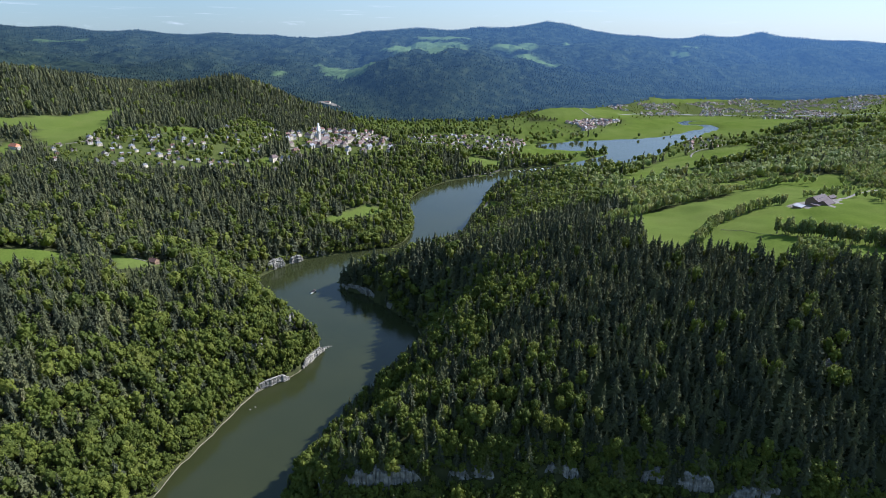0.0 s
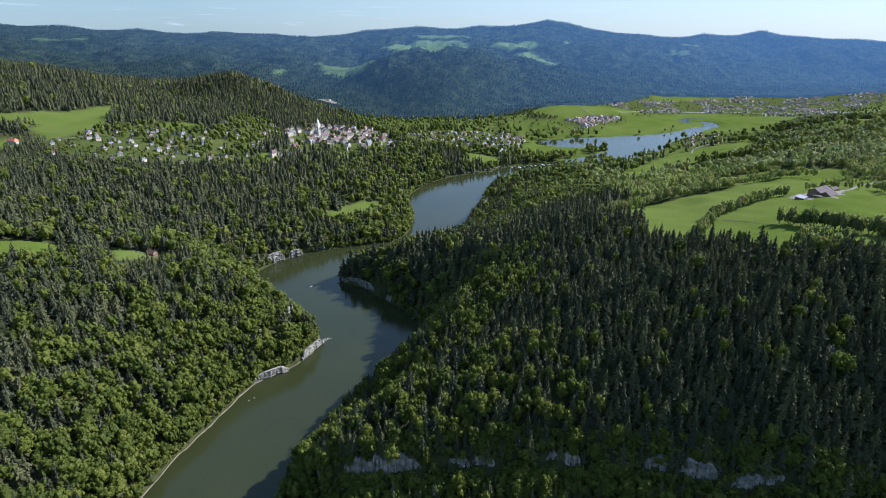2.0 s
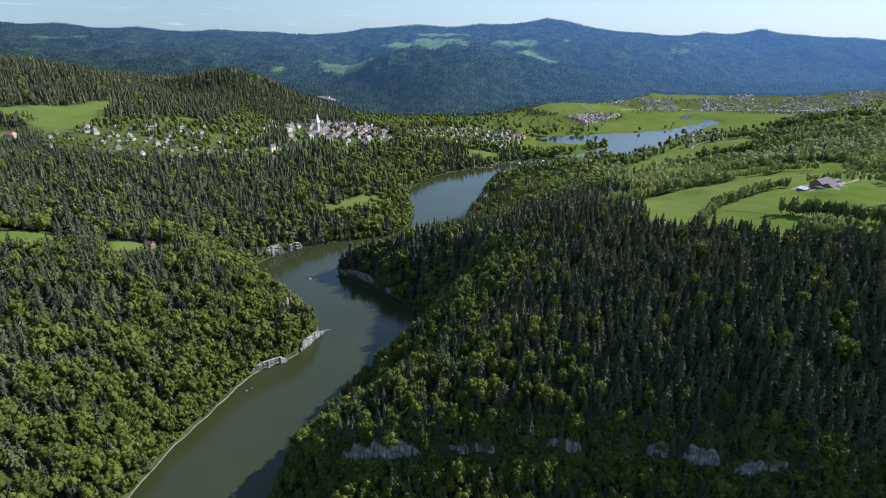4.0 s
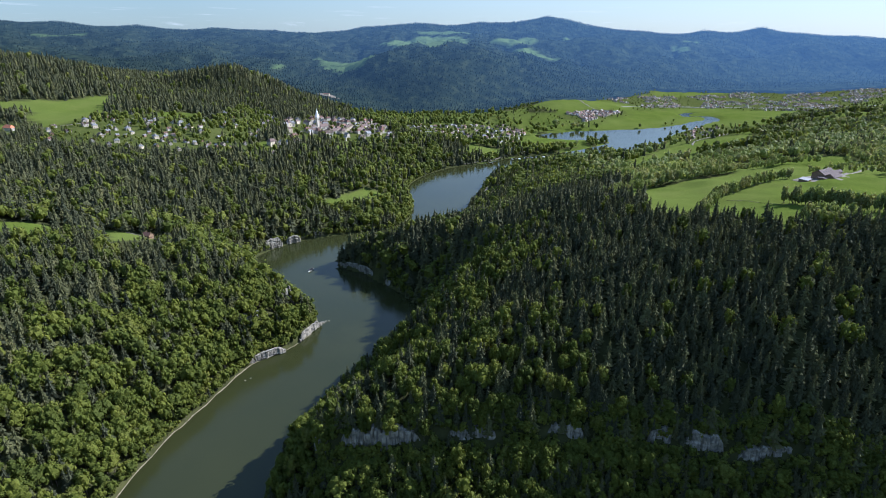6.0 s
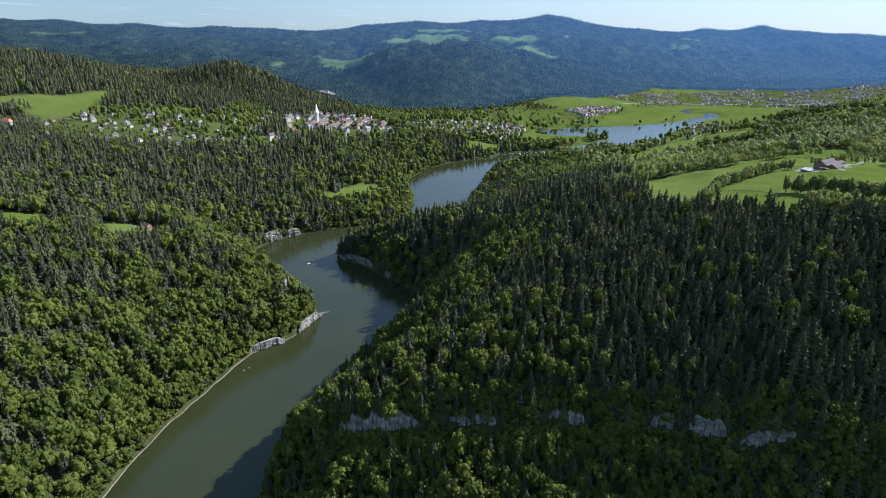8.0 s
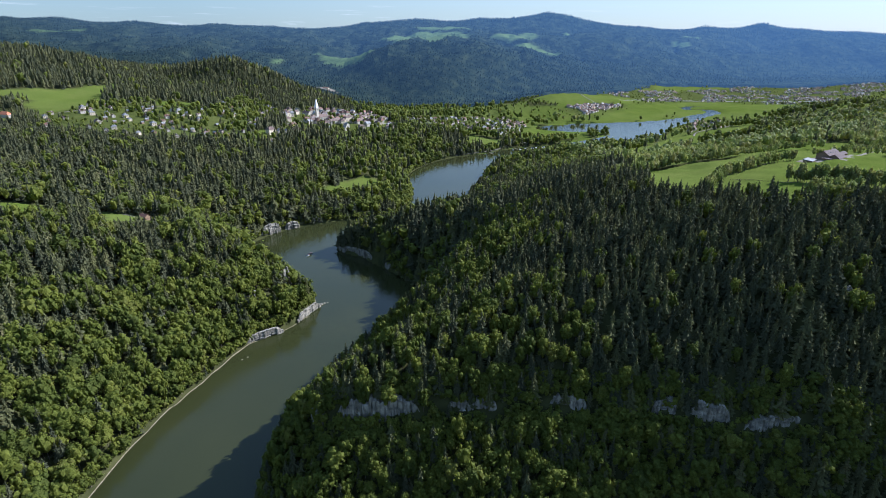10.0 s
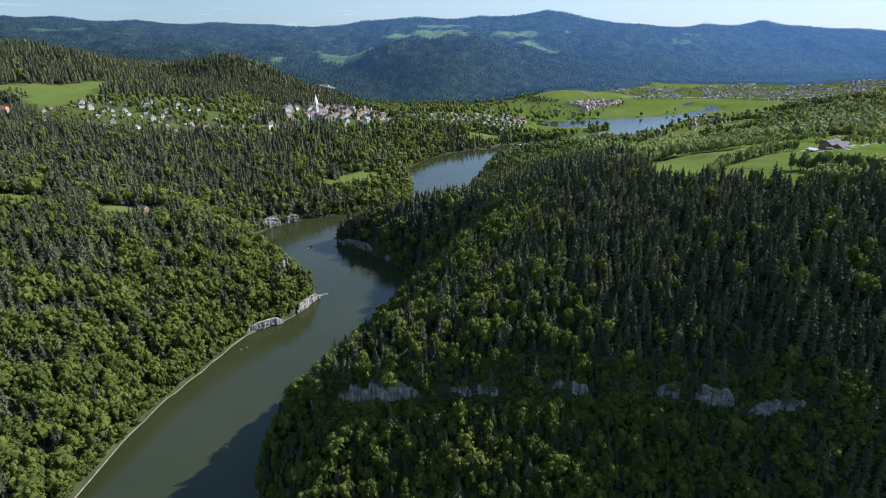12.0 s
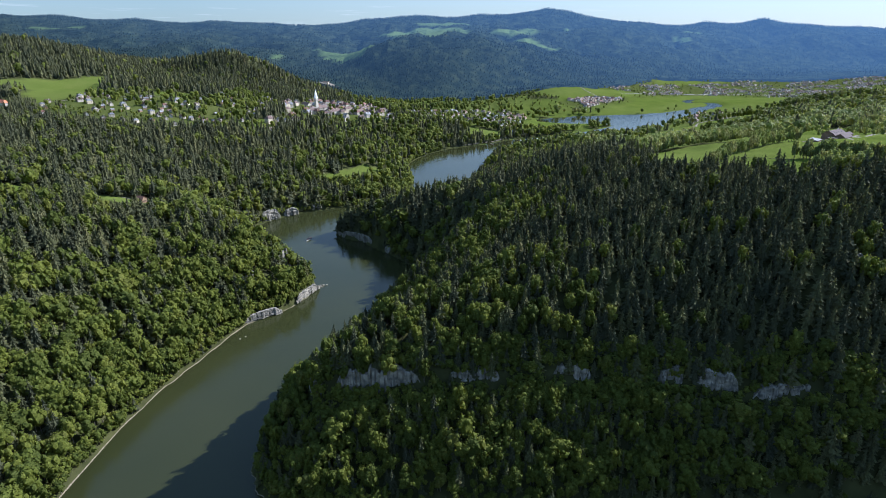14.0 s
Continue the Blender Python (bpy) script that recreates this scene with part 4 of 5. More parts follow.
olive = (back[:, 0] > 380) & back_leafy & ((back[:, 1] < 1500) | (waves(back[:, 0], back[:, 1], 240, 43, 2) > 0.25))
keep = ~olive | (np.random.default_rng(66).random(len(back)) < 0.95)
back, back_leafy, olive = back[keep], back_leafy[keep], olive[keep]
back[olive, 4] *= 1.2
grove("spruce_forest", "dark spruce forest on the hills behind the village", FAR_SPRUCE, back[~back_leafy], NEEDLES)
grove("leafy_forest", "green woods along the lake and round the village", FAR_LEAFY, back[back_leafy & ~olive], LEAVES)
grove("leafy_copse", "pale green woods on the lake slope", AIRY_FAR, back[olive], YOUNG)
far, far_leafy = stand(*scatter(-4400, 4400, 2450, 4020, 18, 57), 58)
front = far_front(far)
far[:, 3] *= np.where((far[:, 0] > 300) & (far[:, 2] < 60), 0.62, 1.0)
grove("spruce_forest", "far dark spruce forest on the valley's back hills", DOT_SPRUCE, far[front & ~far_leafy], NEEDLES)
grove("leafy_forest", "green trees among the fields and houses of the valley", FAR_LEAFY, far[front & far_leafy], LEAVES)

# ---------------------------------------------------------------- the far range, as distance under painted haze
def far_stand(x0, x1, y0, y1, step, seed):
    w, _ = stand(*scatter(x0, x1, y0, y1, step, seed), seed + 1, 1.0, True)
    return w[~far_front(w)]


far2 = np.vstack([far_stand(-4700, 4700, 4930, 5250, 23, 59), far_stand(-2000, 1000, 2680, 3750, 21, 67), far_stand(500, 3300, 3400, 3950, 24, 69), far_stand(-4500, 4500, 3750, 4930, 31, 71)])
far2[:, 3] *= np.where(far2[:, 1] > 4850, 0.45, 0.4)
far2[:, 4] *= 1.3
far2[:, 2] += 14
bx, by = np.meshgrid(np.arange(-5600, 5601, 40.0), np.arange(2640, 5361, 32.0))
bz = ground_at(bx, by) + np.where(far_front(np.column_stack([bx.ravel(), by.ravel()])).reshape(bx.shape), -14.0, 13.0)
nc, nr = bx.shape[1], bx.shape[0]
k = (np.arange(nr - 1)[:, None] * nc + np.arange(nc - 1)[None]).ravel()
me = mesh_from("backdrop", np.column_stack([bx.ravel(), by.ravel(), bz.ravel()]), np.column_stack([k, k + 1, k + nc + 1, k + nc]), [HAZY_RANGE])
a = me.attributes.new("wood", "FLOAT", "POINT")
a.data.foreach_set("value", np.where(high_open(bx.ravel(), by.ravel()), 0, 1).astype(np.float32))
tagged(new("backdrop", me), "far forested mountain range with blue haze painted as glow", "mountain", kind="structure")
trees = grove("far_forest", "far spruce forest on the range with painted blue haze", DOT_SPRUCE, far2, HAZY_RANGE)
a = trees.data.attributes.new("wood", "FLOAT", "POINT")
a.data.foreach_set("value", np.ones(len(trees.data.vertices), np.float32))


# paler mountains behind the range, where its crest dips
for crest in ([(-3700, 250), (-3425, 385), (-3291, 424), (-2993, 441), (-2780, 448), (-2558, 393), (-2300, 250)],
              [(4700, 240), (5100, 310), (5400, 335), (5573, 329), (5824, 345), (6074, 361), (6326, 369), (6655, 345), (7400, 330), (8200, 240)]):
    p = np.array(crest, float)
    x = np.arange(p[0, 0], p[-1, 0], 40.0)
    z = np.interp(x, p[:, 0], p[:, 1]) + 5 * waves(x, x * 0, 260, 9, 3)
    n = len(x); k = np.arange(n - 1)
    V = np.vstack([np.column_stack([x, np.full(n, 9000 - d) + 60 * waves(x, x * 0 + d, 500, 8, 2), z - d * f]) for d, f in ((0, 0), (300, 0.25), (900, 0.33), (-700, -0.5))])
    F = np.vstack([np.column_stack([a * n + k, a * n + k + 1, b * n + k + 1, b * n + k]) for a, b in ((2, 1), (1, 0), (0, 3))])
    tagged(new("backdrop", mesh_from("backdrop", V, F, [HAZY_RIDGE], smooth=True)), "mountain ridge far beyond the range, painted haze-blue", "mountain", kind="structure")
# ---------------------------------------------------------------- small builders
def part(name, bm, mat, parent, label=""):
    """Links a bmesh as one mesh object under a thing or a part."""
    me = bpy.data.meshes.new(name)
    bm.to_mesh(me); bm.free()
    me.materials.append(mat)
    ob = new(name, me)
    ob.parent = parent
    return tagged(ob, label) if label else ob


def box(bm, x0, x1, y0, y1, z0, z1):
    """Adds a box to bm."""
    v = [bm.verts.new((x, y, z)) for z in (z0, z1) for x, y in ((x0, y0), (x1, y0), (x1, y1), (x0, y1))]
    for q in ((3, 2, 1, 0), (4, 5, 6, 7), (0, 1, 5, 4), (1, 2, 6, 5), (2, 3, 7, 6), (3, 0, 4, 7)):
        bm.faces.new([v[i] for i in q])
    return bm


def prism(bm, pts, y0, y1):
    """Adds a body of the outline pts (x, z) drawn out from y0 to y1."""
    a, b = [bm.verts.new((x, y0, z)) for x, z in pts], [bm.verts.new((x, y1, z)) for x, z in pts]
    bm.faces.new(a); bm.faces.new(b[::-1])
    for i in range(len(pts)):
        j = (i + 1) % len(pts)
        bm.faces.new((a[j], a[i], b[i], b[j]))
    return bm


def tube(bm, x, y, z0, z1, r0, r1, sides=8):
    """Adds a tapered post to bm."""
    a = [bm.verts.new((x + r0 * math.cos(k * math.tau / sides), y + r0 * math.sin(k * math.tau / sides), z0)) for k in range(sides)]
    b = [bm.verts.new((x + r1 * math.cos(k * math.tau / sides), y + r1 * math.sin(k * math.tau / sides), z1)) for k in range(sides)]
    bm.faces.new(a[::-1]); bm.faces.new(b)
    for i in range(sides):
        j = (i + 1) % sides
        bm.faces.new((a[i], a[j], b[j], b[i]))
    return bm


def roof_shell(bm, w, d, eave, ridge, hip=0.0, over=0.6, thick=0.3):
    """A gabled or hipped roof along y, w wide and d long, with overhanging eaves and thickness."""
    hw, hd = w / 2 + over, d / 2 + over
    low = eave - over * (ridge - eave) / (w / 2)
    top = [(-hw, -hd, low), (hw, -hd, low), (hw, hd, low), (-hw, hd, low), (0, -hd + hip, ridge), (0, hd - hip, ridge)]
    a = [bm.verts.new((x, y, z + thick)) for x, y, z in top]
    b = [bm.verts.new(p) for p in top]
    quads = ((0, 4, 5, 3), (1, 2, 5, 4), (0, 1, 4), (2, 3, 5))
    for q in quads[:2] + (quads[2:] if hip > 0 else ()):
        bm.faces.new([a[i] for i in q]); bm.faces.new([b[i] for i in q[::-1]])
    rim = (0, 1, 2, 3) if hip > 0 else None
    if rim:
        for i in range(4):
            j = (i + 1) % 4
            bm.faces.new((a[i], b[i], b[j], a[j]))
    else:
        for loop in ((0, 4, 1), (2, 5, 3)):
            for i, j in zip(loop, loop[1:]):
                bm.faces.new((a[i], b[i], b[j], a[j]))
        for i, j in ((1, 2), (3, 0)):
            bm.faces.new((a[i], b[i], b[j], a[j]))
    bmesh.ops.recalc_face_normals(bm, faces=bm.faces)
    return bm


def house(label, w, d, eave, ridge, wall, cover, hip=0.0, storeys=2, bays=3, group="", chimney=True, windows=True, base=-3.0, balcony=False):
    """A house at the origin with its ridge along y: walls with gables, roof, chimney, and each window with its frame's depth."""
    thing = new("house", None)
    tagged(thing, label, "house", group)
    bm = bmesh.new()
    if hip:
        box(bm, -w / 2, w / 2, -d / 2, d / 2, base, eave + 0.1)
    else:
        prism(bm, [(-w / 2, base), (w / 2, base), (w / 2, eave), (0, ridge - 0.05), (-w / 2, eave)], -d / 2, d / 2)
    bmesh.ops.recalc_face_normals(bm, faces=bm.faces)
    part("wall", bm, wall, thing)
    roof = part("roof", roof_shell(bmesh.new(), w, d, eave, ridge, hip), cover, thing)
    if chimney:
        bm = box(bmesh.new(), w * 0.12, w * 0.12 + 0.9, d * 0.15, d * 0.15 + 1.1, eave, ridge + 1.1)
        part("chimney", box(bm, w * 0.12 - 0.15, w * 0.12 + 1.05, d * 0.15 - 0.15, d * 0.15 + 1.25, ridge + 1.1, ridge + 1.3), wall, roof)
    if windows:
        pane = None
        for s in range(storeys):
            z = 0.9 + s * 2.8
            if z + 1.5 > eave:
                break
            places = []
            for k in range(bays):
                t = (k + 0.5) / bays - 0.5
                places += [(t * w * 0.9, -d / 2, 0), (w / 2, t * d * 0.9, 1)] + ([(-w / 2, t * d * 0.9, 1)] if s == 0 else [])
            for x, y, side in places:
                if pane is None:
                    bm = box(bmesh.new(), -0.55, 0.55, -0.05, 0.05, 0, 1.45)
                    pane = part("window", bm, PANE, thing)
                    ob = pane
                else:
                    ob = new("window", pane.data); ob.parent = thing
                ob.location = (x, y, z)
                ob.rotation_euler = (0, 0, radians(90) if side else 0)
    if balcony:
        bm = box(bmesh.new(), -w / 2, w / 2, -d / 2 - 1.3, -d / 2, 2.9, 3.05)
        part("balcony", box(bm, -w / 2, w / 2, -d / 2 - 1.3, -d / 2 - 1.22, 3.05, 4.0), BOARD, thing)
    return thing


def put(thing, x, y, turn=0.0, lift=0.0, scale=1.0):
    thing.matrix_basis = pose(x, y, float(ground_at(x, y)) + lift, 0, 0, turn) @ Matrix.Scale(scale, 4)
    return thing


def put_copy(thing, x, y, turn=0.0, lift=0.0, scale=1.0):
    t = copy_thing(thing, Matrix.Identity(4))
    return put(t, x, y, turn, lift, scale)


# ---------------------------------------------------------------- limestone cliffs
def cliff(line, foot, top, seed, label, jut=1.0):
    """A standing face of bedded limestone along a line: upright pillars between open joints, beds of uneven depth, a broken crest and a thick back."""
    pts = along(line, 0.9)
    n, m = len(pts), 22
    s = np.concatenate([[0], np.cumsum(np.hypot(*np.diff(pts, axis=0).T))])
    tx, ty = np.gradient(pts[:, 0]), np.gradient(pts[:, 1])
    q = np.hypot(tx, ty); nx, ny = ty / q, -tx / q
    rng = np.random.default_rng(seed)
    joints = np.cumsum(rng.uniform(2.2, 8.5, 120))
    col = np.searchsorted(joints, s)
    crack = np.exp(-(np.min(np.abs(s[:, None] - joints[None]), axis=1) / 0.5) ** 2)
    rise = top - foot
    edge = 1 - np.clip(np.abs(np.linspace(-1, 1, n)) ** 6, 0, 0.6)
    crest = foot + rise * edge * (1 + rng.uniform(-0.09, 0.05, 122)[col] * (0.5 if foot < 3 else 1) + 0.06 * waves(s, s * 0, 9, seed, 3))
    base = foot + (0 if foot < 3 else 1) * (rise * rng.uniform(-0.10, 0.12, 122)[col] + 1.5 * waves(s, s * 0 + 50, 16, seed + 1, 2))
    block = rng.uniform(-1.3, 1.3, (122, 8))
    beds = np.sort(rng.uniform(0.08, 0.95, 7))
    V = []
    for j in range(m):
        f = j / (m - 1)
        z = base + (crest - base) * f
        bed = int(np.searchsorted(beds, f))
        out = jut * (0.5 * block[col, bed] + 0.8 * block[col, 0] + 0.25 * waves(s, z, 5, seed + 2, 3) - (0.6 if foot < 3 else 1.3) * crack) - f * 0.8 + 0.6 - (1.2 if foot < 3 and j < 2 else 0)
        V.append(np.column_stack([pts[:, 0] + nx * out, pts[:, 1] + ny * out, z]))
    back = 2.5 if foot < 3 else 7.0
    V.append(np.column_stack([pts[:, 0] - nx * back, pts[:, 1] - ny * back, crest + 0.3]))
    V.append(np.column_stack([pts[:, 0] - nx * back, pts[:, 1] - ny * back, base - 6]))
    V.append(np.column_stack([pts[:, 0] + nx * 0.5, pts[:, 1] + ny * 0.5, base - 6]))
    V = np.stack(V); rings = len(V)
    F = []
    for j in range(rings):
        k = np.arange(n - 1)
        a, b = j * n, ((j + 1) % rings) * n
        F.append(np.column_stack([a + k, a + k + 1, b + k + 1, b + k]))
    ob = new("rock_cliff", mesh_from("rock_cliff", V.reshape(-1, 3), np.vstack(F), [ROCK]))
    return tagged(ob, label, "cliff", "limestone cliffs")


cliff([(-108, 382), (-106, 375), (-96, 371)], 62, 84, 71, "grey limestone cliff at the corner of the spur")
cliff([(-92, 372), (-66, 370), (-40, 371), (-12, 373)], 46, 87, 72, "pale limestone cliff face under a fringe of trees")
cliff([(-2, 376), (24, 377), (49, 377)], 58, 82, 73, "broken grey limestone cliff above the shaded slope")
cliff([(83, 379), (102, 380), (122, 379)], 57, 82, 74, "pale limestone cliff block above the shaded slope")
cliff([(168, 373), (178, 372), (189, 369)], 66, 86, 75, "small grey limestone outcrop in the trees")
cliff([(194, 367), (212, 364), (228, 360)], 62, 87, 76, "broken limestone ledge above the shaded slope")
cliff([(232, 356), (258, 354), (286, 351)], 56, 82, 77, "long pale limestone ledge above the shaded slope")
cliff([(252, 433), (268, 432), (276, 431)], 146, 151, 78, "low grey rock ledge among spruces")
cliff([(335, 425), (348, 423), (360, 420)], 152, 159, 79, "low grey rock ledge among spruces", 0.6)
cliff([(-243, 599), (-223, 615), (-204, 630)], 0, 10.5, 80, "pale limestone cliff standing in the water", 1.0)
cliff([(-190, 653), (-185, 667), (-177, 687), (-172, 701)], 0, 11.5, 81, "pale limestone cliff at the wooded point", 1.1)
cliff([(-226, 702), (-219, 711), (-214, 722)], 16, 54, 82, "grey limestone crag above the point", 1.3)
cliff([(-262, 640), (-250, 652), (-240, 662)], 38, 45, 83, "limestone ledge between leafy trees", 1.4)
cliff([(-336, 982), (-323, 999), (-309, 1012)], 1, 21, 84, "white limestone cliff across the bend", 1.5)
cliff([(-303, 1020), (-290, 1031), (-280, 1038)], 1, 15, 88, "low white limestone cliff across the bend", 1.4)
cliff([(-262, 1058), (-250, 1063), (-240, 1067)], 0, 11, 85, "pale limestone cliff at the foot of the forest", 1.4)
cliff([(-178, 910), (-164, 902), (-150, 893), (-132, 880), (-116, 863)], 0, 13, 86, "grey limestone cliff round the promontory", 1.2)
cliff([(-187, 926), (-182, 913), (-170, 906)], 0, 7, 89, "low limestone ledge at the promontory's foot", 1.0)
cliff([(-95, 838), (-86, 829)], 3, 10, 87, "grey rock face in the shade of the promontory", 1.2)

# fallen rocks off the wooded point
def boulder(seed, size):
    v, f = ball(seed, 5, 8, 0.22)
    return mesh_from("shore_rock", v * np.array(size), f, [ROCK])


for i, (x, y, s) in enumerate([(-172, 708, 2.6), (-168, 711, 1.8), (-164, 713, 1.2), (-236, 566, 1.0), (-231, 571, 0.8)]):
    ob = new("shore_rock", boulder(90 + i, (s * 1.3, s, s * 0.8))); ob.location = (x, y, 0.1)
    tagged(ob, "pale limestone boulder lying in shallow water", "rock", "boulders in the water")


# ---------------------------------------------------------------- roads, yard and quay
def ribbon(name, line, width, mat, label, lift=0.35, smooth=2):
    """A road laid on the ground, with a slight camber and its own thickness."""
    p = along(rounded(line, smooth), 7)
    tx, ty = np.gradient(p[:, 0]), np.gradient(p[:, 1])
    q = np.hypot(tx, ty); nx, ny = -ty / q, tx / q
    V = []
    for off, dz in ((-0.5, -1.0), (-0.5, 0), (0, 0.08), (0.5, 0), (0.5, -1.0)):
        x, y = p[:, 0] + nx * width * off, p[:, 1] + ny * width * off
        V.append(np.column_stack([x, y, ground_at(x, y) + lift + dz]))
    n = len(p); k = np.arange(n - 1)
    F = np.vstack([np.column_stack([j * n + k, j * n + k + 1, (j + 1) * n + k + 1, (j + 1) * n + k]) for j in range(4)])
    return tagged(new(name, mesh_from(name, np.vstack(V), F, [mat], smooth=True)), label, "road", kind="structure")


ribbon("road", [(-446, 1590), (-431, 1632), (-412, 1740), (-380, 1790), (-300, 1830)], 9, GRAVEL, "pale village street below the church")
ribbon("road", [(-416, 1417), (-455, 1500), (-470, 1600), (-560, 1700), (-681, 1560), (-754, 1530), (-825, 1400), (-860, 1300), (-960, 1240)], 5, GRAVEL, "pale lane across the village slope")
ribbon("road", [(-300, 1830), (-180, 1900), (-113, 2075), (60, 2080), (250, 2127), (330, 2240)], 6, TARMAC, "grey road through the lakeside houses")
ribbon("road", [(40, 1700), (110, 1742), (157, 1772), (190, 1812), (231, 1868), (250, 1960), (250, 2127)], 6, GRAVEL, "pale shore road by the landing stage")
ribbon("road", [(680, 3000), (700, 2916), (707, 2845), (720, 2758), (800, 2700)], 7, GRAVEL, "pale farm track over the hill meadow")
ribbon("road", [(850, 1900), (870, 1953), (929, 2044), (1010, 2118), (1120, 2200)], 6, GRAVEL, "pale track down to the hamlet")
ribbon("road", [(900, 2940), (1200, 3080), (1600, 3050), (2100, 2950), (2700, 3000)], 12, TARMAC, "grey valley road before the town")
ribbon("road", [(545, 850), (590, 842), (640, 870), (700, 930), (800, 1000)], 6, GRAVEL, "pale gravel lane to the farm")
ribbon("road", [(-480, 800), (-455, 796), (-440, 786)], 3, GRAVEL, "pale path to the chalet")

# ---------------------------------------------------------------- the farm
farm = new("farmhouse", None)
tagged(farm, "large farmhouse with brown tiled roofs and gravel yard", "farmhouse")
def gabled(w, d, eave, ridge, base=-5):
    bm = prism(bmesh.new(), [(-w / 2, base), (w / 2, base), (w / 2, eave), (0, ridge), (-w / 2, eave)], -d / 2, d / 2)
    bmesh.ops.recalc_face_normals(bm, faces=bm.faces)
    return bm


# main barn, a lower range in front of it, a lean-to, and a white gable end
part("barn", gabled(18, 34, 6.5, 11.5), BOARD, farm, "dark boarded barn walls")
barn_roof = part("barn_roof", roof_shell(bmesh.new(), 18, 34, 6.5, 11.7, 0, 1.2, 0.4), ROOF_DARK, farm)
part("gable_wall", gabled(17.6, 0.5, 6.3, 11.2), PLASTER, farm, "white rendered gable end").location = (0, 17.3, 0)
front = part("front_range", gabled(14, 22, 4.5, 8.6), BOARD, farm); front.location = (15.5, -4, 0)
fr = part("front_roof", roof_shell(bmesh.new(), 14, 22, 4.5, 8.8, 0, 1.0, 0.35), ROOF_DARK, farm); fr.location = (15.5, -4, 0)
low = part("lean_to", box(bmesh.new(), -6, 6, -5, 5, -5, 3.2), BOARD, farm); low.location = (10, -22.5, 0)
part("lean_to_roof", box(bmesh.new(), 3.4, 16.6, -28.2, -17.2, 3.22, 3.6), ROOF_DARK, farm)
for k in range(3):
    part("barn_door", box(bmesh.new(), 22.5, 22.7, -12 + k * 7, -8 + k * 7, -1.5, 3.2), PANE, farm)
for k in range(4):
    for s in range(2):
        part("window", box(bmesh.new(), -6.5 + k * 3.8, -5.2 + k * 3.8, 17.56, 17.68, 1 + s * 3, 2.5 + s * 3), PANE, farm)
for k in range(4):
    sky = part("skylight", box(bmesh.new(), -0.7, 0.7, -1.0, 1.0, 0.4, 0.55), PANE, barn_roof)
    sky.location, sky.rotation_euler = (5.0, -12 + k * 7, 8.85), (0, radians(30), 0)
part("chimney", box(bmesh.new(), -1, 0.2, 9, 10.4, 8, 13.4), PLASTER, barn_roof)
put(farm, 590, 850, -58, 1.0)
shed = new("farm_shed", None)
tagged(shed, "dark wooden farm shed with a pitched roof", "shed")
bm = prism(bmesh.new(), [(-5, -3), (5, -3), (5, 3.6), (0, 6.2), (-5, 3.6)], -8, 8); bmesh.ops.recalc_face_normals(bm, faces=bm.faces)
part("wall", bm, BOARD, shed)
part("roof", roof_shell(bmesh.new(), 10, 16, 3.6, 6.3, 0, 0.8, 0.3), ROOF_DARK, shed)
put(shed, 634, 884, -62)
store = new("farm_store", None)
tagged(store, "low farm store with a pale sheet roof", "shed")
part("wall", box(bmesh.new(), -6, 6, -9, 9, -3, 3), BOARD, store)
bm = prism(bmesh.new(), [(-6.6, 3.02), (6.6, 3.02), (6.6, 3.3), (-6.6, 4.4)], -9.6, 9.6); bmesh.ops.recalc_face_normals(bm, faces=bm.faces)
part("roof", bm, ROOF_GREY, store)
put(store, 552, 832, -50)


def lay(name, poly, mat, label, lift=0.3):
    """A patch of ground cover, laid on the ground within an outline."""
    p = np.array(poly, float); c = p.mean(0)
    rings = [c + (p - c) * s for s in (0.0, 0.35, 0.7, 1.0)]
    V = np.vstack([np.column_stack([r, ground_at(r[:, 0], r[:, 1]) + (lift if i < 3 else -0.2)]) for i, r in enumerate(rings)])
    n = len(p); k = np.arange(n)
    F = np.vstack([np.column_stack([j * n + k, j * n + (k + 1) % n, (j + 1) * n + (k + 1) % n, (j + 1) * n + k]) for j in range(1, 3)])
    bm = bmesh.new()
    vs = [bm.verts.new(v) for v in V[n:]]
    for q in F - n:
        bm.faces.new([vs[i] for i in q])
    bm.faces.new([vs[i] for i in range(n)])
    bmesh.ops.recalc_face_normals(bm, faces=bm.faces)
    me = bpy.data.meshes.new(name); bm.to_mesh(me); bm.free(); me.materials.append(mat)
    return tagged(new(name, me), label, "yard", kind="structure")


lay("pavement", [(540, 850), (556, 820), (590, 806), (625, 838), (655, 872), (640, 905), (600, 880), (570, 872)], GRAVEL, "pale gravel farmyard", 0.5)

lay("pavement", [(97, 1395), (110, 1392), (119, 1420), (122, 1446), (112, 1452), (104, 1425)], GRAVEL, "small pale gravel beach by the water", 0.4)

# ---------------------------------------------------------------- lone houses
chalet = house("brown wooden chalet with a red-brown roof", 9, 12, 5, 8.6, BOARD, ROOF_RED, 0, 2, 3, balcony=True)
chalet.name = "chalet"
put(chalet, -443, 791, 75)
red = house("long white house with a bright orange tiled roof", 13, 26, 7, 12.5, PLASTER, ORANGE_TILE, 3.5, 2, 6)
put(red, -972, 1268, 68)
lodge = house("white house with a wide grey roof among trees", 16, 24, 6, 10.5, PLASTER, ROOF_BROWN, 0, 2, 5)
put(lodge, 452, 1262, 78)
barn = house("pale quarry works building in a forest clearing", 14, 34, 8, 11, CREAM, ROOF_RED, 0, 2, 5, chimney=False)
put(barn, -600, 2985, 75, 12, 0.9)
lay("pavement", [(-680, 2990), (-640, 2940), (-560, 2900), (-500, 2890), (-510, 2960), (-570, 3030), (-640, 3040)], GRAVEL, "pale bare quarry floor", 14.5)

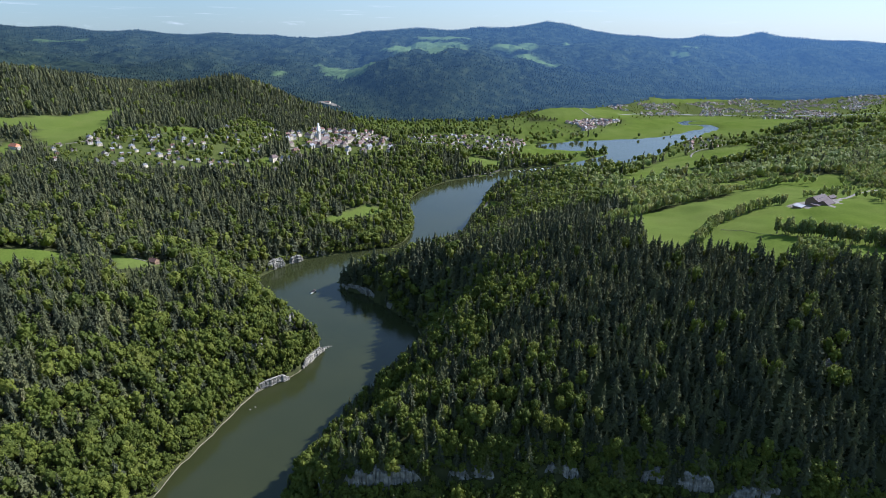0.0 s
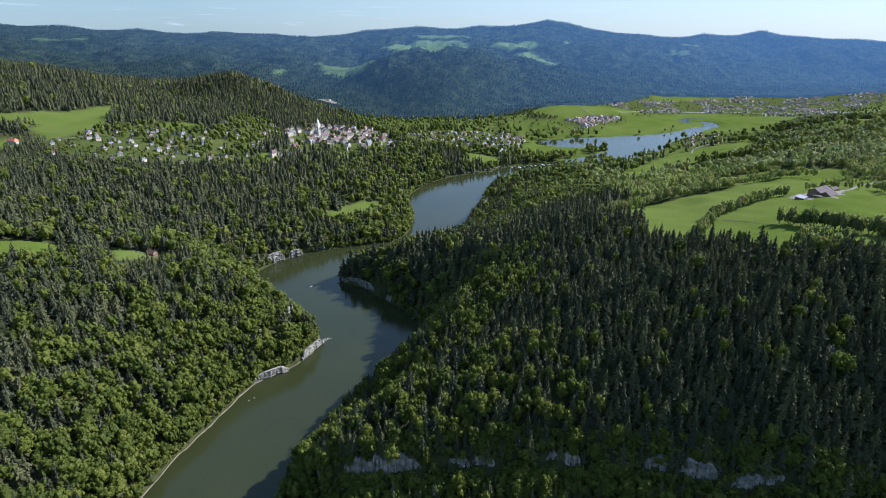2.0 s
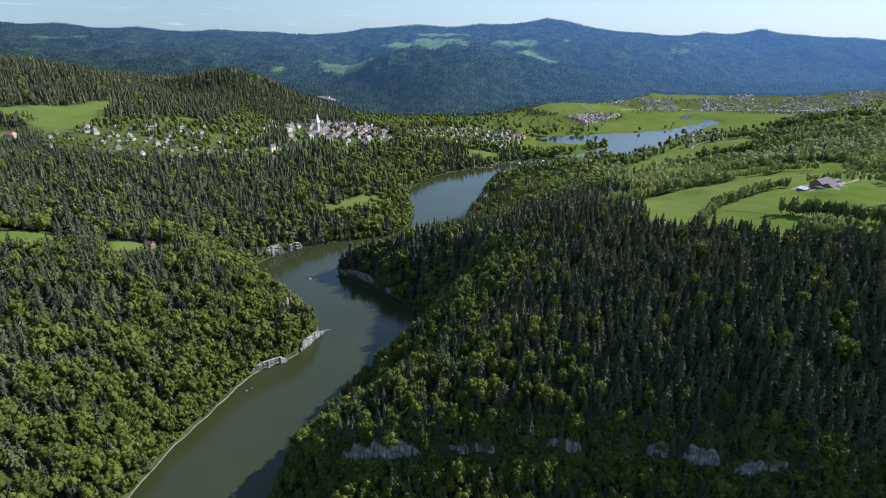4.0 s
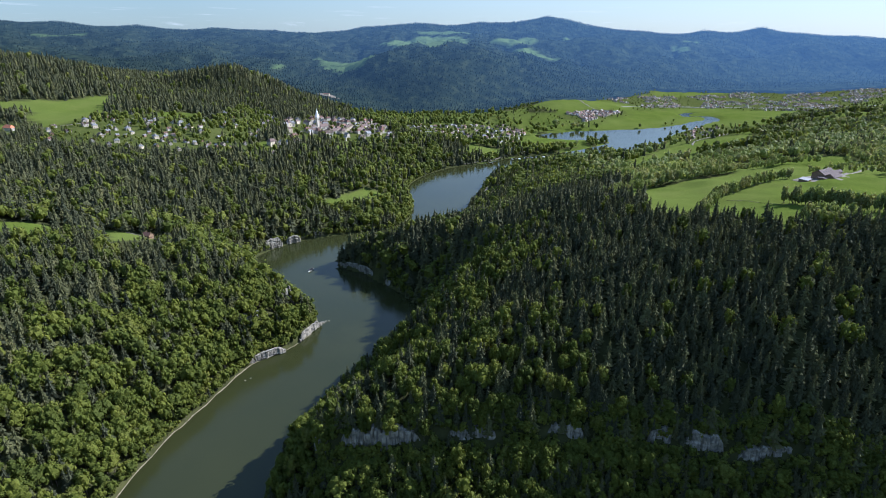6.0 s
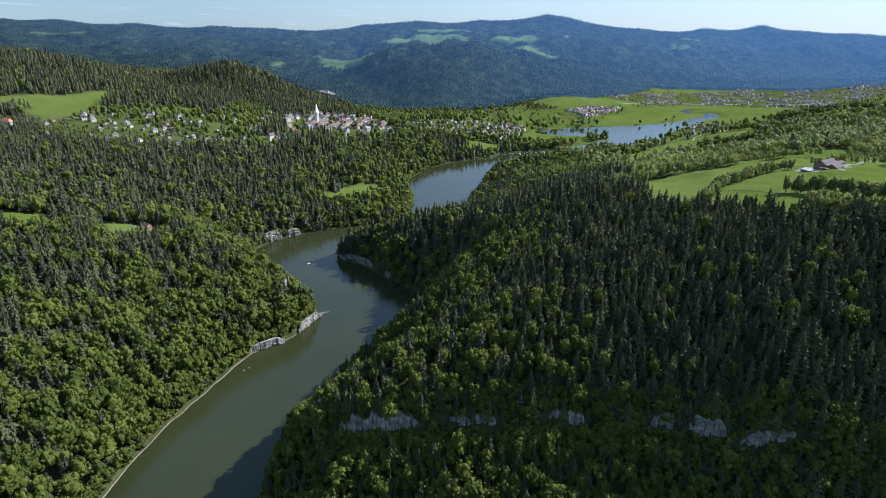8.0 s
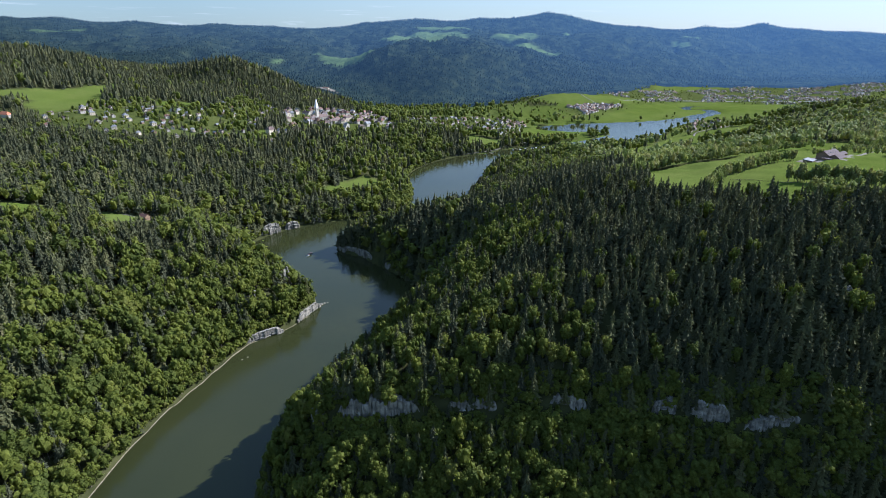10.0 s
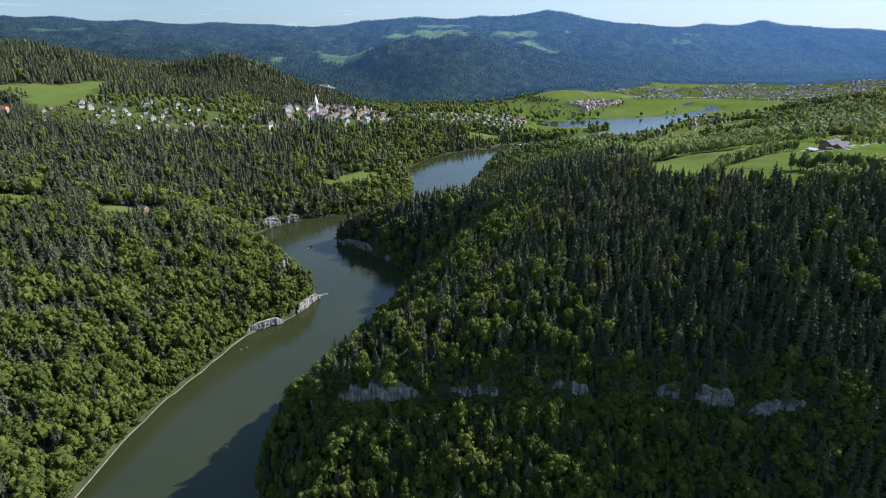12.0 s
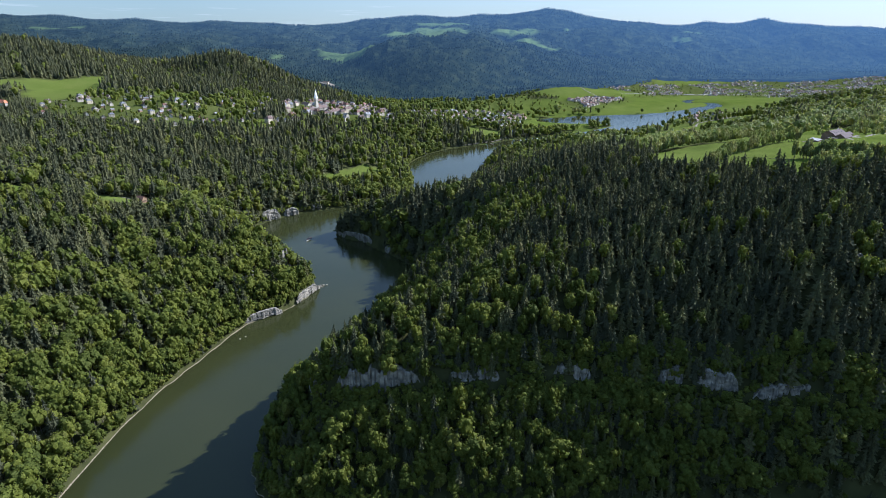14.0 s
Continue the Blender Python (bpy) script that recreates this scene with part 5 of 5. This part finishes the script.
# ---------------------------------------------------------------- the church
church = new("church", None)
tagged(church, "white village church with a tall pointed tower", "church")
bm = prism(bmesh.new(), [(-7, -4), (7, -4), (7, 9), (0, 15), (-7, 9)], -2, 24); bmesh.ops.recalc_face_normals(bm, faces=bm.faces)
part("nave", bm, PLASTER, church)
nave_roof = part("nave_roof", roof_shell(bmesh.new(), 14, 26, 9, 15.2, 0, 0.7, 0.35), ROOF_BROWN, church); nave_roof.location = (0, 11, 0)
tower = part("tower", box(bmesh.new(), -3.6, 3.6, -9.2, -2.02, -4, 34), PLASTER, church, "white square bell tower")
bm = bmesh.new()
lo, hi = [bm.verts.new((x, y, 34.02)) for x, y in ((-4, -9.6), (4, -9.6), (4, -1.6), (-4, -1.6))], bm.verts.new((0, -5.6, 56))
bm.faces.new(lo[::-1])
for i in range(4):
    bm.faces.new((lo[i], lo[(i + 1) % 4], hi))
part("spire", bm, WHITE, church, "pale pointed spire")
for x, y, w in ((0, -9.26, 0), (3.66, -5.6, 1)):
    part("belfry_opening", box(bmesh.new(), *((x - 0.8, x + 0.8, y - 0.05, y + 0.05) if not w else (x - 0.05, x + 0.05, y - 0.8, y + 0.8)), 26, 31), PANE, tower)
for k in range(5):
    part("window", box(bmesh.new(), 7.02, 7.12, 1.5 + k * 4.4, 3.0 + k * 4.4, 2.5, 7), PANE, church)
put(church, -388, 1785, -38, 0, 1.2)

# ---------------------------------------------------------------- houses of the village, the shore and the town
rng = np.random.default_rng(77)
CORE = [house("tall cream village house with a hipped brown roof", 12, 15, 9.5, 14, CREAM, ROOF_BROWN, 4.5, 2, 2, "houses round the church"),
        house("tall white village house with a red tiled roof", 11, 16, 9, 14, PLASTER, ROOF_RED, 3.5, 2, 2, "houses round the church"),
        house("white village house with a grey roof", 11, 13, 8, 12.5, PLASTER, ROOF_GREY, 0, 2, 2, "houses round the church"),
        house("long white terrace with a brown tiled roof", 11, 26, 8.5, 13, PLASTER, ROOF_BROWN, 0, 2, 2, "houses round the church")]
SLOPE = [house("white hillside house with a brown tiled roof", 9.5, 12, 5.5, 9.2, PLASTER, ROOF_BROWN, 0, 2, 2, "houses on the village slope", balcony=True),
         house("white hillside house with a red tiled roof", 9, 11, 5.5, 9, PLASTER, ROOF_RED, 0, 2, 2, "houses on the village slope"),
         house("small timber house with a grey roof", 8, 10, 4.5, 7.5, BOARD, ROOF_GREY, 0, 1, 2, "houses on the village slope"),
         house("cream hillside house with a hipped grey roof", 11, 12, 6.5, 10, CREAM, ROOF_GREY, 3.5, 2, 2, "houses on the village slope")]
SUBURB = [house("low white house with a brown roof near the lake", 9, 12, 4.5, 7.8, PLASTER, ROOF_BROWN, 0, 1, 2, "houses by the lake", chimney=False),
          house("low white house with a grey roof near the lake", 9, 13, 4.5, 7.5, PLASTER, ROOF_GREY, 0, 1, 2, "houses by the lake", chimney=False),
          house("low cream house with a red roof near the lake", 10, 12, 4.8, 8, CREAM, ROOF_RED, 0, 1, 2, "houses by the lake", chimney=False)]
settled = []


def settle(protos, poly, step, chance, turn, limit, gap, scale=(0.85, 1.15), placed=None):
    """Houses strewn in rows over an outline, at most limit of them; gap: metres kept between two."""
    p = np.array(poly, float)
    (x0, y0), (x1, y1) = p.min(0), p.max(0)
    x, y = np.meshgrid(np.arange(x0, x1, step, dtype=float), np.arange(y0, y1, step, dtype=float))
    x, y = (x + rng.uniform(-0.3, 0.3, x.shape) * step).ravel(), (y + rng.uniform(-0.3, 0.3, y.shape) * step).ravel()
    ok = inside(poly, x, y) & ~inside(LAKE, x, y)
    for q in OPEN.values():
        ok &= ~inside(q, x, y)
    sites = np.column_stack([x, y])[ok]
    rng.shuffle(sites)
    n = 0
    for sx, sy in sites:
        if n >= limit or rng.random() > chance:
            continue
        if any(math.hypot(sx - a, sy - b) < gap for a, b in settled[-400:]) or math.hypot(sx + 388, sy - 1795) < 30:
            continue
        k = int(rng.integers(len(protos)))
        th = turn + float(rng.choice([0, 90])) + float(rng.normal(0, 9))
        s = float(rng.uniform(*scale))
        if placed is None or k in placed:
            put_copy(protos[k], sx, sy, th, 0, s)
        else:
            put(protos[k], sx, sy, th, 0, s); placed.add(k)
        settled.append((sx, sy)); n += 1


settle(CORE, BUILT["village_core"], 20, 0.95, -42, 100, 17, (1.0, 1.3), set())
settle(SLOPE, BUILT["village_slope"], 23, 0.8, -40, 130, 16, (0.7, 1.0), set())
used = set()
settle(SUBURB, BUILT["lake_suburb"], 24, 0.85, -40, 75, 17, (0.85, 1.2), used)
settle(SUBURB, BUILT["harbour_hamlet"], 26, 0.6, -40, 30, 18, (0.9, 1.25), used)


def house_crowd(poly, count, gap, seed, big=1.0):
    """Houses beyond counting as one mesh: each a gabled body with a roof."""
    r = np.random.default_rng(seed)
    p = np.array(poly, float)
    (x0, y0), (x1, y1) = p.min(0), p.max(0)
    sites = []
    while len(sites) < count and gap > 4:
        for x, y in zip(r.uniform(x0, x1, 1500), r.uniform(y0, y1, 1500)):
            if len(sites) < count and waves(x, y, 320, seed, 2) > -0.1 and y < 3800 and inside(poly, np.array(x), np.array(y)) and all((x - a) ** 2 + (y - b) ** 2 > gap * gap for a, b in sites):
                if not any(inside(q, np.array(x), np.array(y)) for q in OPEN.values()) and not inside(LAKE, np.array(x), np.array(y)):
                    sites.append((x, y))
        gap *= 0.8
    x, y = np.array(sites).T
    n = len(x)
    w, d, e = r.uniform(3.8, 6.2, n) * big, r.uniform(4.5, 9, n) * big, r.uniform(3.5, 6.5, n) * big
    a = r.choice([-0.7, 0.87], n) + r.normal(0, 0.25, n)
    unit = np.array([(-1, -1, -2), (1, -1, -2), (1, 1, -2), (-1, 1, -2), (-1, -1, 1), (1, -1, 1), (1, 1, 1), (-1, 1, 1), (0, -1, 1.6), (0, 1, 1.6),
                     (-1.15, -1.1, 0.93), (1.15, -1.1, 0.93), (1.15, 1.1, 0.93), (-1.15, 1.1, 0.93), (0, -1.1, 1.68), (0, 1.1, 1.68)], float)
    X, Y = unit[None, :, 0] * w[:, None], unit[None, :, 1] * d[:, None]
    V = np.stack([X * np.cos(a)[:, None] - Y * np.sin(a)[:, None] + x[:, None], X * np.sin(a)[:, None] + Y * np.cos(a)[:, None] + y[:, None],
                  ground_at(x, y)[:, None] + unit[None, :, 2] * e[:, None]], -1)
    tri = np.array([(0, 1, 5), (0, 5, 4), (1, 2, 6), (1, 6, 5), (2, 3, 7), (2, 7, 6), (3, 0, 4), (3, 4, 7), (4, 5, 8), (6, 7, 9), (10, 14, 15), (10, 15, 13), (11, 12, 15), (11, 15, 14)])
    wall, cover = r.choice([0, 1], n, p=[0.7, 0.3]), r.choice([2, 3, 4], n, p=[0.3, 0.45, 0.25])
    mi = np.concatenate([np.repeat(wall[:, None], 10, 1), np.repeat(cover[:, None], 4, 1)], 1).ravel()
    F = (tri[None] + (np.arange(n) * len(unit))[:, None, None]).reshape(-1, 3)
    return mesh_from("houses", V.reshape(-1, 3), F, [PLASTER, CREAM, ROOF_RED, ROOF_BROWN, ROOF_GREY], mi)


tagged(new("town_houses", house_crowd(BUILT["town"], 1200, 18, 5, 0.8)), "crowded white houses of the far valley town", "houses", kind="stuff")
tagged(new("suburb_houses", house_crowd(BUILT["field_suburb"], 120, 20, 6)), "small houses of a lakeside estate", "houses", kind="stuff")
tagged(new("suburb_houses", house_crowd(BUILT["lake_suburb"], 70, 16, 7)), "small houses crowded behind the lake shore", "houses", kind="stuff")

# ---------------------------------------------------------------- lakeside
hotel = house("long white lakeside restaurant with a red-brown roof", 13, 34, 7, 12, PLASTER, ROOF_RED, 3, 2, 7)
put(hotel, 262, 1905, 62)
inn = house("tall white boat house by the shore", 10, 14, 8, 12, PLASTER, ROOF_GREY, 0, 2, 3)
put(inn, 232, 1885, 30)


def landing_stage(x, y, turn, length):
    stage = new("landing_stage", None)
    tagged(stage, "narrow wooden landing stage on posts in the lake", "jetty", "landing stages")
    part("deck", box(bmesh.new(), -length / 2, length / 2, -1.3, 1.3, 0.7, 0.95), GRAVEL, stage)
    for k in range(4):
        for s in (-1, 1):
            part("post", tube(bmesh.new(), -length / 2 + length * (k + 0.5) / 4, s * 1.1, -4, 1.6, 0.14, 0.14, 6), POST_WOOD, stage)
    stage.matrix_basis = pose(x, y, 0, 0, 0, turn)


landing_stage(150, 1744, -62, 34)
landing_stage(238, 1812, -62, 22)
landing_stage(278, 1826, -62, 22)
landing_stage(318, 1838, -62, 22)


def tour_boat(label, length, canopy):
    """A flat excursion boat with a hull, deck, cabin, windows and awning."""
    t = new("tour_boat", None)
    tagged(t, label, "boat", "boats on the lake")
    bm = bmesh.new()
    secs = [(-0.5, 0.42, 0.9), (-0.46, 0.9, 0.8), (0.2, 1.0, 0.8), (0.38, 0.72, 0.9), (0.5, 0.06, 1.25)]
    w = length * 0.13
    rings = [[bm.verts.new((s * w * f, u * length, z)) for s, z in ((-0.75, -0.35), (0.75, -0.35), (1, h), (-1, h))] for u, f, h in secs]
    for p, q in zip(rings, rings[1:]):
        for i in range(4):
            bm.faces.new((p[i], p[(i + 1) % 4], q[(i + 1) % 4], q[i]))
    bm.faces.new(rings[0][::-1]); bm.faces.new(rings[-1])
    bmesh.ops.recalc_face_normals(bm, faces=bm.faces)
    part("hull", bm, WHITE, t)
    cabin = part("cabin", box(bmesh.new(), -w * 0.75, w * 0.75, -length * 0.38, length * 0.2, 0.85, 2.0), BOARD if canopy == ROOF_DARK else WHITE, t)
    for k in range(6):
        y = -length * 0.36 + k * length * 0.093
        for s in (-1, 1):
            part("window", box(bmesh.new(), s * w * 0.75 - 0.03, s * w * 0.75 + 0.03, y, y + length * 0.07, 1.2, 1.8), PANE, cabin)
    part("awning", box(bmesh.new(), -w * 0.98, w * 0.98, -length * 0.46, length * 0.34, 2.25, 2.38), canopy, t)
    for s in (-1, 1):
        for y in (-0.4, 0.22):
            part("awning_post", tube(bmesh.new(), s * w * 0.8, y * length, 0.8, 2.25, 0.05, 0.05, 6), METAL, t)
    return t


tour_boat("white excursion boat with a dark awning under way", 15, ROOF_DARK).matrix_basis = pose(-230, 895, 0, 0, 0, 158)
for i, (x, y, a) in enumerate([(226, 1800, 30), (250, 1800, 25), (268, 1812, 30), (292, 1822, 28), (306, 1826, 25), (332, 1834, 30), (352, 1842, 35)]):
    tour_boat("white moored lake boat beside the landing stages", 13 if i % 2 else 9, BLUE if i % 3 == 0 else WHITE).matrix_basis = pose(x, y, 0, 0, 0, a)


# ---------------------------------------------------------------- hedgerow trees and the pasture fence
HEDGE = [leafy_shape(s, 9, 110, 0.034, (4, 6), slim=0.68, fill=0.6) for s in (101, 102, 103)]
hedge_first = []
for i, (v, f) in enumerate(HEDGE):
    v = v * np.array((1.0, 1.0, 1.16)) + np.array((0, 0, -0.16))
    t = new("hedge_tree", None)
    tagged(t, "slender hedgerow tree in pale opening leaf", "tree", "hedgerow trees")
    new("crown", mesh_from("crown", v, f, [YOUNG])).parent = t
    new("trunk", mesh_from("trunk", *stem_shape(6, 0.016, 0.008, 0.6), [BARK])).parent = t
    hedge_first.append(t)
hedge_used = set()
far_hedge = []


def hedgerow(line, step, tall, wobble=2.5, chance=0.9):
    for x, y in along(line, step):
        if rng.random() > chance:
            continue
        x, y = x + rng.normal(0, wobble), y + rng.normal(0, wobble)
        k = int(rng.integers(3)); h = tall * float(rng.uniform(0.85, 1.4))
        if y > 872:
            far_hedge.append((x, y, float(ground_at(x, y)) - 0.3, h, 1.0, rng.uniform(0, 6), rng.random()))
            continue
        t = hedge_first[k] if k not in hedge_used else copy_thing(hedge_first[k], Matrix.Identity(4))
        hedge_used.add(k)
        t.matrix_basis = Matrix.LocRotScale((x, y, float(ground_at(x, y)) - 0.3), Euler((0, 0, rng.uniform(0, 6))), (h, h, h))


hedgerow([(226, 793), (286, 852), (371, 911), (447, 956), (548, 1038), (654, 1112), (738, 1147)], 3.0, 16, 4)
hedgerow([(326, 672), (366, 732), (396, 765), (450, 808), (510, 848), (552, 872)], 2.7, 16, 3)
hedgerow([(450, 706), (475, 676), (500, 657), (515, 638), (535, 618)], 1.7, 20, 3.5)
hedgerow([(458, 700), (486, 672), (510, 650)], 5, 14, 4)
hedgerow([(412, 590), (424, 578), (440, 566)], 1.6, 18, 8)
hedgerow([(405, 602), (425, 590), (445, 578)], 2.2, 18, 7)
hedgerow([(640, 912), (690, 905), (735, 900)], 4.5, 15, 6)
hedgerow([(690, 850), (705, 872), (712, 895)], 6, 15, 4)
hedgerow([(600, 905), (660, 950), (735, 990), (800, 1020)], 5, 13, 6)


grove("hedgerow", "pale green hedgerow trees along the upper pasture", AIRY_MID, np.array(far_hedge), YOUNG, "hedgerow")


def fence(line, step):
    """A pasture fence: posts with two rails, following the ground."""
    f = new("fence", None)
    tagged(f, "weathered wooden pasture fence across the meadow", "fence")
    p = along(line, step)
    z = ground_at(p[:, 0], p[:, 1])
    post = None
    for (x, y), g in zip(p, z):
        if post is None:
            post = part("post", tube(bmesh.new(), 0, 0, -0.4, 1.25, 0.13, 0.11, 6), POST_WOOD, f); ob = post
        else:
            ob = new("post", post.data); ob.parent = f
        ob.location = (x, y, g)
    for (ax, ay), (bx, by), za, zb in zip(p, p[1:], z, z[1:]):
        for h in (0.55, 1.0):
            bm = bmesh.new()
            d = Vector((bx - ax, by - ay, zb - za)); side = Vector((-d.y, d.x, 0)).normalized() * 0.05
            a, b, up = Vector((ax, ay, za + h)), Vector((bx, by, zb + h)), Vector((0, 0, 0.14))
            vs = [bm.verts.new(q) for q in (a - side, a + side, a + side + up, a - side + up, b - side, b + side, b + side + up, b - side + up)]
            for q in ((0, 1, 2, 3), (7, 6, 5, 4), (0, 4, 5, 1), (1, 5, 6, 2), (2, 6, 7, 3), (3, 7, 4, 0)):
                bm.faces.new([vs[i] for i in q])
            part("rail", bm, POST_WOOD, f)


fence([(388, 737), (410, 722), (430, 706), (449, 690)], 4.0)
